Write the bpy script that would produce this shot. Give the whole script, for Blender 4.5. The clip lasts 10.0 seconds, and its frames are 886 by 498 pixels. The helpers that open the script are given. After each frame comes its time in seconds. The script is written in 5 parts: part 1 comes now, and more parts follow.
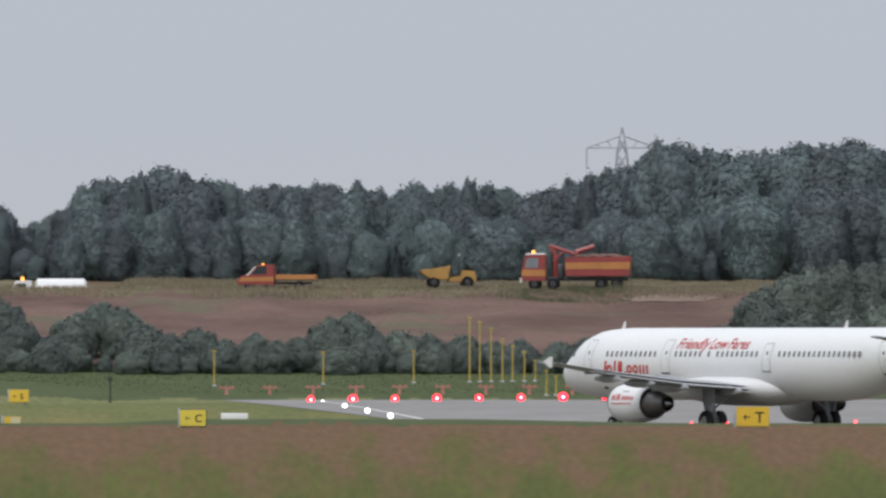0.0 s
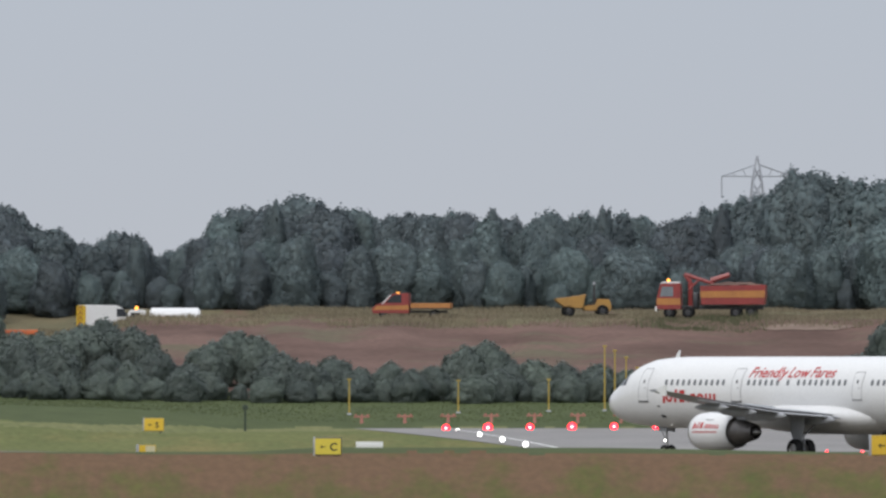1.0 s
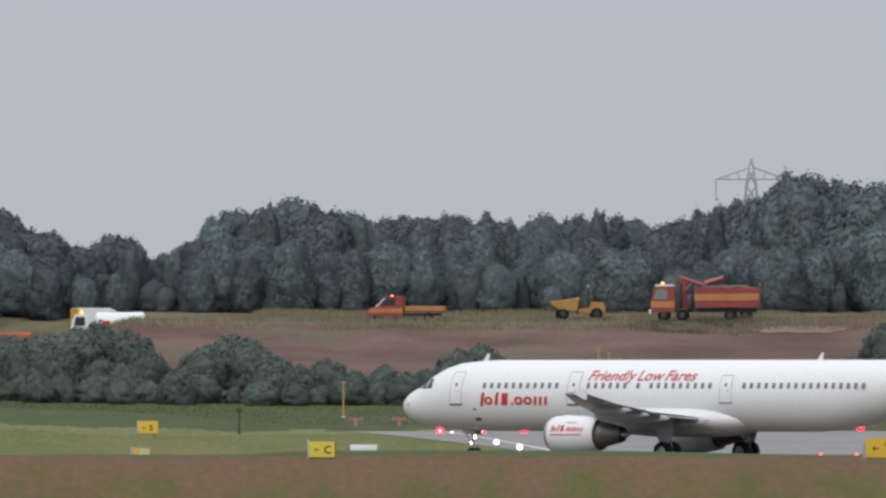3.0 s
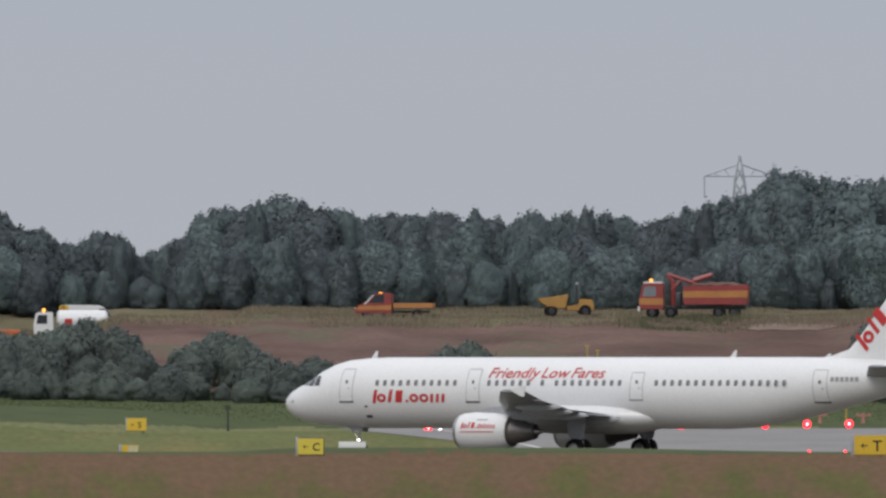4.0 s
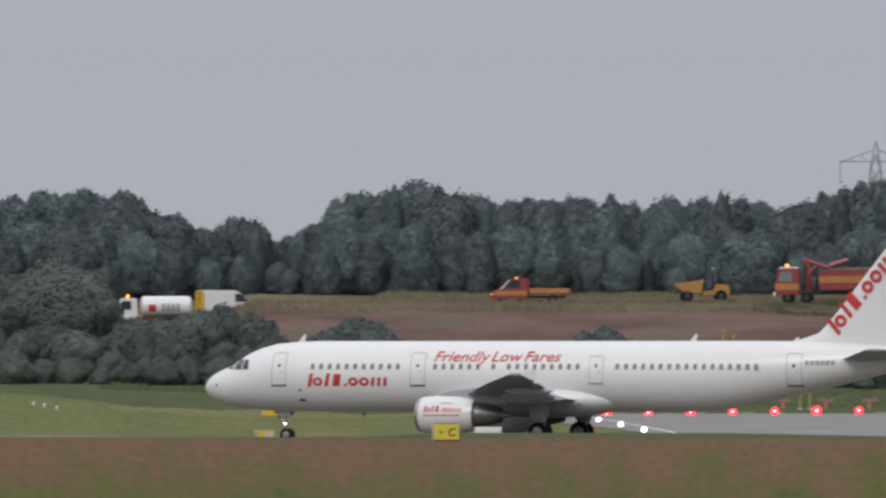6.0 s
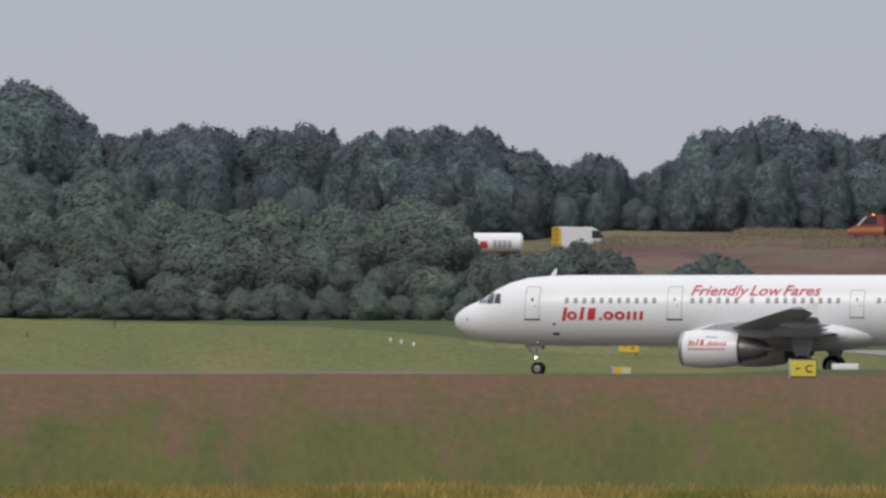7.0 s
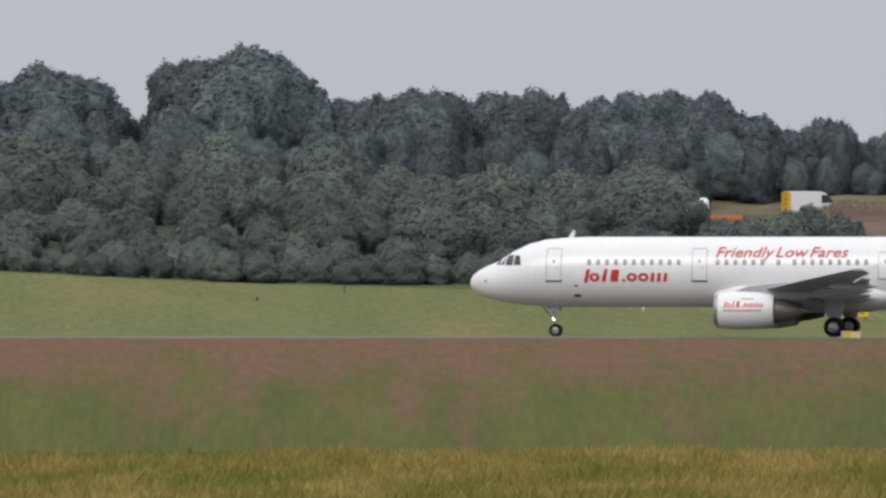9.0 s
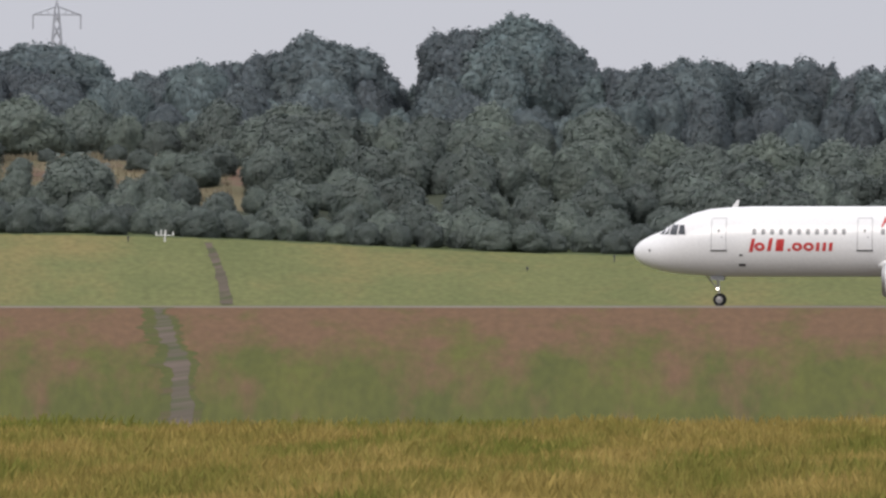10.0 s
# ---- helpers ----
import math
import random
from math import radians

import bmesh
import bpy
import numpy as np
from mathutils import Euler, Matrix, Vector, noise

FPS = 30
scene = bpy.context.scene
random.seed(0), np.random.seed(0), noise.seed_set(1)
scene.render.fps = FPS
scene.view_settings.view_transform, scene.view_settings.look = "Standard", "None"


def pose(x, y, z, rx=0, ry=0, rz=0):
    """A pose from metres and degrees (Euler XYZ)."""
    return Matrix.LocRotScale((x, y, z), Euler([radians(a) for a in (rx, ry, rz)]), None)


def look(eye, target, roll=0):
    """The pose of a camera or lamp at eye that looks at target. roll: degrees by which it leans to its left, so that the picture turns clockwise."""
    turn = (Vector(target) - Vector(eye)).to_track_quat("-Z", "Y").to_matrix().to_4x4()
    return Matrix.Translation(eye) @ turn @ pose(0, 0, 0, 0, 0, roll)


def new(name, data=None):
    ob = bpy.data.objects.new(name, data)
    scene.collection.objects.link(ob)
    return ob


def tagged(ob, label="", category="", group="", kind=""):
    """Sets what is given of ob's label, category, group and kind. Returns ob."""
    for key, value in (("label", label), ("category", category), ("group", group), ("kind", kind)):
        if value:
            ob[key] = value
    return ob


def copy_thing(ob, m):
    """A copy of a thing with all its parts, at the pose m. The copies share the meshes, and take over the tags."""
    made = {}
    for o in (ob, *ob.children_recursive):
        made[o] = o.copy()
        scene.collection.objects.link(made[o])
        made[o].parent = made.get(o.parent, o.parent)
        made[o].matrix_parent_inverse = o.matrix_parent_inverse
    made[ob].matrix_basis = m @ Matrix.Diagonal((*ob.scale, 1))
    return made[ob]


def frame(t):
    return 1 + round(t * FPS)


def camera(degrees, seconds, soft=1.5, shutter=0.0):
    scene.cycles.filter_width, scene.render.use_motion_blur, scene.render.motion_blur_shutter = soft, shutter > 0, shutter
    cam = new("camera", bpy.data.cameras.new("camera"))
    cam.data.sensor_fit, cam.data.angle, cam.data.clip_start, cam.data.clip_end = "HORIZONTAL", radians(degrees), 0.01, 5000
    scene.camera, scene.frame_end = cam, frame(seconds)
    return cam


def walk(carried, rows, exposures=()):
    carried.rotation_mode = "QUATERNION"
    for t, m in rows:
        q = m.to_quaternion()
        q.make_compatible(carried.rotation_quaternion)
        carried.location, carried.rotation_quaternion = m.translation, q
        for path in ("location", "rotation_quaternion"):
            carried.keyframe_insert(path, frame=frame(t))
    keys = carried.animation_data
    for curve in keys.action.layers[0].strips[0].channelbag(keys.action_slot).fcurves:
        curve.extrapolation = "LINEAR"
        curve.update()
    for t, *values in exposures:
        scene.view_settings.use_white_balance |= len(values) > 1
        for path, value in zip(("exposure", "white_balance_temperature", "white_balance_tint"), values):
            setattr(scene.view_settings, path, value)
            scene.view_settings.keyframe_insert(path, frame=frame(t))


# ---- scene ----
F = 13590.0          # bearings below are in steps of 1 / (F * PACE) radian, 784 is straight ahead
PACE = 1.8           # ranges below are in paces of 1.8 m
EYE = 4.5


def spot(u, r):
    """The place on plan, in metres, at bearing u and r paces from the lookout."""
    a = (u - 784.0) / (F * PACE)
    return PACE * r * math.sin(a), PACE * r * math.cos(a)


def level(v, r):
    """The height seen at elevation step v (657 is level with the eye), r paces off."""
    return EYE - (v - 657.0) * r / F


cam = camera(3.671, 10.0, soft=2.6, shutter=0.15)
PAN = [(0.0, -212.8, -47.4), (0.5, -35.2, -9.2), (1.0, 26.1, 3.1), (1.5, 47.4, 7.7), (2.0, 30.7, 6.1), (2.5, 21.4, 9.2),
       (4.0, -4.6, 3.1), (4.5, -15.3, 1.5), (5.0, -4.5, 6.1), (5.5, 0, 0), (5.8, 100, -8), (6.0, 235.8, -23.0), (6.2, 433.3, -52.0),
       (7.3, 896.8, -143.0), (7.5, 909.0, -143.0), (8.0, 1150.9, -188.9), (8.5, 1270.4, -202.7), (9.0, 1273.4, -198.1),
       (9.2, 1298.0, -197.4), (9.3, 1715.0, -197.0), (9.4, 1650.0, -212.0), (9.5, 1687.4, -226.8), (10.0, 1751.0, -252.0)]
walk(cam, [(t, pose(0, 0, EYE, 90 + math.degrees((216 + dy) / (F * PACE)), 0, math.degrees(dx / (F * PACE)))) for t, dx, dy in PAN],
     exposures=[(0.0, 0.22, 6450, 10), (2.5, 0.22, 6450, 10), (4.0, -0.01, 6510, 11.2), (4.5, -0.04, 6530, 11.5), (5.0, 0.02, 6540, 11.8), (5.5, -0.06, 6550, 12), (6.0, -0.05, 6555, 12.1), (7.5, 0.12, 6570, 12.5), (9.0, 0.22, 6600, 13),
                (9.5, 0.34, 6670, 14), (10.0, 0.4, 6710, 14.5)])

# ---- light: an even overcast sky, brighter overhead, and a wide weak sun ----
world = bpy.data.worlds.new("world")
scene.world = world
world.use_nodes = True
wn, wl = world.node_tree.nodes, world.node_tree.links
wn.clear()
w_out, w_bg = wn.new("ShaderNodeOutputWorld"), wn.new("ShaderNodeBackground")
w_sky, w_mix, w_co = wn.new("ShaderNodeTexSky"), wn.new("ShaderNodeMixRGB"), wn.new("ShaderNodeTexCoord")
w_sep, w_ramp, w_mul = wn.new("ShaderNodeSeparateXYZ"), wn.new("ShaderNodeValToRGB"), wn.new("ShaderNodeMixRGB")
w_sky.sky_type, w_sky.sun_disc, w_sky.sun_elevation, w_sky.sun_rotation, w_sky.dust_density = "NISHITA", False, radians(38), radians(200), 4.0
w_ramp.color_ramp.elements[0].position, w_ramp.color_ramp.elements[0].color = 0.0, (0.455, 0.475, 0.515, 1)
w_ramp.color_ramp.elements[1].position, w_ramp.color_ramp.elements[1].color = 1.0, (1.30, 1.34, 1.42, 1)
el = w_ramp.color_ramp.elements.new(0.035)
el.color = (0.43, 0.472, 0.535, 1)
w_mul.blend_type, w_mul.inputs[0].default_value, w_mul.inputs[2].default_value = "MULTIPLY", 1.0, (0.08, 0.08, 0.08, 1)
w_mix.inputs[0].default_value = 0.92
wl.new(w_co.outputs["Generated"], w_sep.inputs[0])
wl.new(w_sep.outputs["Z"], w_ramp.inputs[0])
wl.new(w_sky.outputs[0], w_mul.inputs[1])
wl.new(w_mul.outputs[0], w_mix.inputs[1])
wl.new(w_ramp.outputs[0], w_mix.inputs[2])
wl.new(w_mix.outputs[0], w_bg.inputs["Color"])
w_bg.inputs["Strength"].default_value = 1.0
wl.new(w_bg.outputs[0], w_out.inputs[0])
sun = new("sun", bpy.data.lights.new("sun", "SUN"))
sun.data.energy, sun.data.angle, sun.data.color = 1.2, radians(25), (1.0, 0.97, 0.92)
sun.matrix_world = look((0, 0, 67), (30, 80, 0))


# ---- materials ----
def material(name, base, second=None, rough=0.6, scale=6.0, fine=60.0, bump=0.1, metal=0.0, stretch=(1, 1, 1), spread=0.5, island=0.0, objvar=0.0,
             third=None, scale3=0.2, cut3=(0.5, 0.6), along=None, grainy=0.25, radial=False):
    """A surface with stains at one scale, grain at another, and fine relief."""
    m = bpy.data.materials.new(name)
    m.use_nodes = True
    n, l = m.node_tree.nodes, m.node_tree.links
    b = n["Principled BSDF"]
    co, mp = n.new("ShaderNodeTexCoord"), n.new("ShaderNodeMapping")
    mp.inputs["Scale"].default_value = stretch
    if radial:                         # patches that run with the line of sight from the lookout, as mown and drilled
        xyz, arc, cmb, mul, rad = (n.new("ShaderNode" + k) for k in ("SeparateXYZ", "Math", "CombineXYZ", "Math", "VectorMath"))
        arc.operation, mul.operation, rad.operation, mul.inputs[1].default_value = "ARCTAN2", "MULTIPLY", "LENGTH", 600.0
        l.new(co.outputs["Object"], xyz.inputs[0])
        l.new(xyz.outputs["X"], arc.inputs[0])
        l.new(xyz.outputs["Y"], arc.inputs[1])
        l.new(arc.outputs[0], mul.inputs[0])
        l.new(co.outputs["Object"], rad.inputs[0])
        l.new(mul.outputs[0], cmb.inputs["X"])
        l.new(rad.outputs["Value"], cmb.inputs["Y"])
        l.new(cmb.outputs[0], mp.inputs[0])
    else:
        l.new(co.outputs["Object"], mp.inputs[0])
    big, small = n.new("ShaderNodeTexNoise"), n.new("ShaderNodeTexNoise")
    big.inputs["Scale"].default_value, big.inputs["Detail"].default_value = scale, 5
    small.inputs["Scale"].default_value, small.inputs["Detail"].default_value = fine, 3
    l.new(mp.outputs[0], big.inputs["Vector"])
    l.new(mp.outputs[0], small.inputs["Vector"])
    second = second or tuple(c * 0.75 for c in base)
    ramp = n.new("ShaderNodeValToRGB")
    ramp.color_ramp.elements[0].position, ramp.color_ramp.elements[1].position = 0.5 - spread / 2, 0.5 + spread / 2
    ramp.color_ramp.elements[0].color, ramp.color_ramp.elements[1].color = (*second, 1), (*base, 1)
    l.new(big.outputs["Fac"], ramp.inputs[0])
    last = ramp.outputs[0]
    if third:
        n3, r3, x3 = n.new("ShaderNodeTexNoise"), n.new("ShaderNodeValToRGB"), n.new("ShaderNodeMixRGB")
        n3.inputs["Scale"].default_value, n3.inputs["Detail"].default_value, n3.inputs["Roughness"].default_value = scale3, 6, 0.65
        l.new(mp.outputs[0], n3.inputs["Vector"])
        r3.color_ramp.elements[0].position, r3.color_ramp.elements[1].position = cut3
        r3.color_ramp.elements[0].color, r3.color_ramp.elements[1].color = (0, 0, 0, 1), (1, 1, 1, 1)
        share = n3.outputs["Fac"]
        if along:                      # more of the third colour from one distance to another
            sp, rg, ad = n.new("ShaderNodeSeparateXYZ"), n.new("ShaderNodeMapRange"), n.new("ShaderNodeMath")
            l.new(co.outputs["Object"], sp.inputs[0])
            l.new(sp.outputs["Y"], rg.inputs[0])
            for key, value in zip(("From Min", "From Max", "To Min", "To Max"), along):
                rg.inputs[key].default_value = value
            l.new(share, ad.inputs[0])
            l.new(rg.outputs[0], ad.inputs[1])
            share = ad.outputs[0]
        l.new(share, r3.inputs[0])
        l.new(r3.outputs[0], x3.inputs[0])
        l.new(last, x3.inputs[1])
        x3.inputs[2].default_value = (*third, 1)
        last = x3.outputs[0]
    grain = n.new("ShaderNodeMixRGB")
    grain.blend_type, grain.inputs[0].default_value = "OVERLAY", grainy
    l.new(last, grain.inputs[1])
    l.new(small.outputs["Fac"], grain.inputs[2])
    last = grain.outputs[0]
    if island or objvar:
        hsv, rng = n.new("ShaderNodeHueSaturation"), n.new("ShaderNodeMapRange")
        if island:
            g = n.new("ShaderNodeNewGeometry")
            l.new(g.outputs["Random Per Island"], rng.inputs[0])
        else:
            g = n.new("ShaderNodeObjectInfo")
            l.new(g.outputs["Random"], rng.inputs[0])
        amount = island or objvar
        rng.inputs["To Min"].default_value, rng.inputs["To Max"].default_value = 1 - amount, 1 + amount
        l.new(rng.outputs[0], hsv.inputs["Value"])
        l.new(last, hsv.inputs["Color"])
        last = hsv.outputs[0]
        if island and objvar:
            hs2, rn2, oi = n.new("ShaderNodeHueSaturation"), n.new("ShaderNodeMapRange"), n.new("ShaderNodeObjectInfo")
            l.new(oi.outputs["Random"], rn2.inputs[0])
            rn2.inputs["To Min"].default_value, rn2.inputs["To Max"].default_value = 1 - objvar, 1 + objvar
            l.new(rn2.outputs[0], hs2.inputs["Value"])
            rn3 = n.new("ShaderNodeMapRange")
            l.new(oi.outputs["Random"], rn3.inputs[0])
            rn3.inputs["To Min"].default_value, rn3.inputs["To Max"].default_value = 0.525, 0.465
            l.new(rn3.outputs[0], hs2.inputs["Hue"])
            l.new(last, hs2.inputs["Color"])
            last = hs2.outputs[0]
    l.new(last, b.inputs["Base Color"])
    b.inputs["Specular IOR Level"].default_value = 0.5 if rough < 0.7 else 0.06
    b.inputs["Roughness"].default_value, b.inputs["Metallic"].default_value = rough, metal
    if bump:
        bp = n.new("ShaderNodeBump")
        bp.inputs["Strength"].default_value, bp.inputs["Distance"].default_value = bump, 0.02
        l.new(small.outputs["Fac"], bp.inputs["Height"])
        l.new(bp.outputs[0], b.inputs["Normal"])
    return m


def glowing(name, colour, power):
    m = bpy.data.materials.new(name)
    m.use_nodes = True
    b = m.node_tree.nodes["Principled BSDF"]
    b.inputs["Base Color"].default_value, b.inputs["Emission Color"].default_value = (*colour, 1), (*colour, 1)
    b.inputs["Emission Strength"].default_value = power
    return m


M = dict(
    crop=material("barley", (0.385, 0.285, 0.10), (0.215, 0.178, 0.05), 0.8, 0.5, 8, 0.3, island=0.22, stretch=(1, 0.15, 1), third=(0.16, 0.17, 0.04), scale3=0.35, cut3=(0.45, 0.62)),
    crop_soil=material("barley_stubble", (0.24, 0.18, 0.045), (0.15, 0.13, 0.03), 0.9, 0.4, 5, 0.3),
    field=material("meadow", (0.086, 0.089, 0.018), (0.058, 0.066, 0.014), 0.9, 0.30, 2.6, 0.4, stretch=(1, 0.014, 1), third=(0.122, 0.071, 0.038), scale3=0.42, cut3=(0.41, 0.64), along=(340, 660, -0.11, 0.165), grainy=0.32, radial=True),
    turf=material("airfield_grass", (0.128, 0.135, 0.050), (0.098, 0.112, 0.040), 0.9, 0.30, 3.0, 0.3, stretch=(1, 0.03, 1), third=(0.17, 0.14, 0.055), scale3=0.14, cut3=(0.50, 0.72), grainy=0.4, radial=True),
    mown=material("mown_grass", (0.16, 0.16, 0.075), (0.125, 0.135, 0.055), 0.9, 0.30, 3.0, 0.3, stretch=(1, 0.03, 1), grainy=0.4, radial=True),
    undergrowth=material("undergrowth", (0.06, 0.07, 0.048), (0.045, 0.052, 0.038), 0.9, 0.4, 4.0, 0.4),
    rough_grass=material("rough_grass", (0.075, 0.092, 0.04), (0.055, 0.07, 0.03), 0.9, 0.4, 4.0, 0.4, stretch=(1, 0.3, 1)),
    dry_grass=material("dry_grass", (0.16, 0.132, 0.082), (0.10, 0.098, 0.058), 0.9, 0.25, 3.0, 0.5, stretch=(1, 0.4, 1), third=(0.13, 0.085, 0.065), scale3=0.2, cut3=(0.5, 0.6)),
    earth=material("bare_earth", (0.150, 0.097, 0.082), (0.096, 0.062, 0.052), 0.95, 0.14, 2.5, 0.6, stretch=(0.6, 0.9, 2.5), spread=0.3, third=(0.115, 0.10, 0.07), scale3=0.12, cut3=(0.52, 0.64), grainy=0.35),
    track=material("dirt_track", (0.118, 0.090, 0.072), (0.075, 0.066, 0.045), 0.95, 0.8, 6, 0.1, stretch=(1, 0.010, 1), spread=0.3, third=(0.06, 0.068, 0.03), scale3=0.7, cut3=(0.50, 0.60)),
    sand=material("pale_sand", (0.22, 0.165, 0.135), (0.15, 0.11, 0.09), 0.95, 0.5, 6, 0.4),
    tarmac=material("taxiway_asphalt", (0.17, 0.15, 0.125), (0.12, 0.11, 0.09), 0.8, 0.15, 5, 0.1, stretch=(1, 0.2, 1)),
    asphalt=material("grey_asphalt", (0.235, 0.225, 0.22), (0.19, 0.183, 0.18), 0.75, 0.15, 5, 0.1, stretch=(1, 0.2, 1)),
    line=material("white_marking", (0.7, 0.7, 0.68), (0.5, 0.5, 0.48), 0.7, 1.0, 8, 0.05),
    # distance haze is painted into the wood's leaf colour: paler and bluer than green
    leaf=material("haze_tinted_foliage", (0.121, 0.148, 0.152), (0.093, 0.118, 0.130), 0.6, 0.45, 4, 0.0, island=0.12, objvar=0.18),
    # scrub green lifted and greyed towards blue, haze put into the colour
    leaf2=material("haze_tinted_scrub", (0.136, 0.165, 0.142), (0.108, 0.135, 0.124), 0.6, 0.6, 4, 0.0, island=0.14, objvar=0.22),
    # the crown masses carry the same painted haze as their leaves
    core=material("haze_tinted_inner_foliage", (0.118, 0.145, 0.149), (0.091, 0.115, 0.127), 0.9, 0.45, 3.0, 0.0, island=0.02, objvar=0.18, grainy=0.4),
    # inner scrub, with the haze in its colour too
    core2=material("haze_tinted_inner_scrub", (0.133, 0.161, 0.139), (0.105, 0.131, 0.120), 0.9, 0.6, 4.0, 0.0, island=0.02, objvar=0.22, grainy=0.4),
    verge=material("trodden_grass", (0.074, 0.080, 0.018), (0.054, 0.062, 0.016), 0.9, 0.8, 6, 0.2, stretch=(1, 0.04, 1), third=(0.085, 0.06, 0.035), scale3=0.5, cut3=(0.52, 0.66)),
    straw=material("dry_grass_blades", (0.25, 0.21, 0.15), (0.15, 0.137, 0.092), 0.8, 0.12, 3.0, 0.0, island=0.25),
    weed=material("weed_blades", (0.135, 0.14, 0.085), (0.11, 0.115, 0.07), 0.8, 0.2, 3.0, 0.0, island=0.25),
    bark=material("bark", (0.07, 0.055, 0.04), None, 0.9, 2, 20, 0.5),
    white=material("white_gloss_paint", (0.68, 0.68, 0.675), (0.62, 0.625, 0.63), 0.28, 0.35, 9, 0.0, spread=0.9),
    grey=material("light_grey_paint", (0.36, 0.37, 0.39), (0.28, 0.29, 0.31), 0.4, 0.6, 8, 0.02),
    wing=material("wing_grey", (0.30, 0.31, 0.33), (0.24, 0.25, 0.27), 0.4, 0.6, 8, 0.02),
    exhaust=material("heat_stained_metal", (0.20, 0.185, 0.175), (0.12, 0.11, 0.105), 0.4, 2, 20, 0.05, 0.6),
    dark=material("dark_metal", (0.06, 0.06, 0.065), None, 0.45, 2, 20, 0.05, 0.4),
    metal=material("bare_metal", (0.45, 0.44, 0.43), (0.30, 0.29, 0.28), 0.35, 2, 20, 0.05, 0.9),
    rubber=material("rubber", (0.022, 0.022, 0.023), None, 0.85, 4, 40, 0.2),
    glass=material("dark_glass", (0.03, 0.034, 0.04), (0.025, 0.028, 0.034), 0.12, 1, 9, 0.0),
    # the sky's reflection in vehicle glass is painted as a pale base colour
    pale_glass=material("painted_sky_reflection_glass", (0.20, 0.22, 0.24), (0.14, 0.155, 0.17), 0.1, 1, 9, 0.0),
    red=material("red_marking", (0.50, 0.035, 0.035), (0.42, 0.03, 0.03), 0.4, 1, 9, 0.0),
    seam=material("seam_grey", (0.30, 0.30, 0.31), None, 0.6, 1, 9, 0.0),
    yellow=material("yellow_sign_face", (0.64, 0.43, 0.03), (0.55, 0.36, 0.03), 0.5, 1, 9, 0.0),
    lemon=material("lemon_sign_face", (0.60, 0.50, 0.05), (0.52, 0.43, 0.05), 0.5, 1, 9, 0.0),
    cream=material("cream_panel", (0.55, 0.50, 0.33), (0.46, 0.42, 0.27), 0.5, 1, 9, 0.0),
    cabin_glass=material("cabin_glass", (0.17, 0.175, 0.185), (0.12, 0.125, 0.13), 0.25, 1, 9, 0.0),
    pole=material("yellow_pole_paint", (0.43, 0.31, 0.06), (0.33, 0.24, 0.05), 0.6, 1, 9, 0.05),
    black=material("black_paint", (0.015, 0.015, 0.016), None, 0.6, 2, 9, 0.0),
    truck_red=material("red_truck_paint", (0.28, 0.042, 0.038), (0.19, 0.036, 0.034), 0.4, 0.9, 9, 0.05),
    truck_amber=material("amber_truck_paint", (0.43, 0.19, 0.05), (0.32, 0.13, 0.04), 0.45, 0.9, 9, 0.05),
    digger=material("yellow_plant_paint", (0.40, 0.22, 0.05), (0.29, 0.16, 0.045), 0.5, 0.9, 9, 0.05),
    orange=material("orange_plastic", (0.55, 0.13, 0.04), (0.40, 0.10, 0.035), 0.6, 1, 9, 0.05),
    pink=material("faded_red_plastic", (0.42, 0.18, 0.14), (0.34, 0.14, 0.11), 0.6, 1, 9, 0.05),
    # steel made paler and bluer, with the far pylons' haze in the colour
    steel=material("hazed_galvanised_steel", (0.36, 0.38, 0.42), (0.30, 0.32, 0.36), 0.6, 0.5, 9, 0.0),
    # pinkish white, the overexposed middle of a red light put into its colour
    red_light=glowing("red_lamp", (1.0, 0.34, 0.32), 6.0),
    white_light=glowing("white_lamp", (1.0, 0.97, 0.92), 10.0),
    amber_light=glowing("amber_lamp", (1.0, 0.42, 0.06), 1.5),
)



def let_light_through(m, share):
    """Leaves pass on part of the light that falls on their backs."""
    n, l = m.node_tree.nodes, m.node_tree.links
    b, out = n["Principled BSDF"], n["Material Output"]
    tr, mx = n.new("ShaderNodeBsdfTranslucent"), n.new("ShaderNodeMixShader")
    l.new(b.inputs["Base Color"].links[0].from_socket, tr.inputs["Color"])
    mx.inputs[0].default_value = share
    l.new(b.outputs[0], mx.inputs[1])
    l.new(tr.outputs[0], mx.inputs[2])
    l.new(mx.outputs[0], out.inputs["Surface"])


let_light_through(M["leaf"], 0.5)
let_light_through(M["leaf2"], 0.45)
for grass in ("crop", "straw", "weed"):
    let_light_through(M[grass], 0.3)

# ---- mesh helpers ----
def obj(name, verts, faces, mats, parent=None, label="", smooth=False, slots=None):
    me = bpy.data.meshes.new(name)
    me.from_pydata([tuple(v) for v in verts], [], [tuple(f) for f in faces])
    for m in (mats if isinstance(mats, (list, tuple)) else [mats]):
        me.materials.append(m)
    if slots is not None:
        me.polygons.foreach_set("material_index", np.asarray(slots, dtype=np.int32))
    if smooth:
        me.polygons.foreach_set("use_smooth", np.ones(len(me.polygons), dtype=bool))
    me.update()
    ob = new(name, me)
    if parent:
        ob.parent = parent
    return tagged(ob, label)


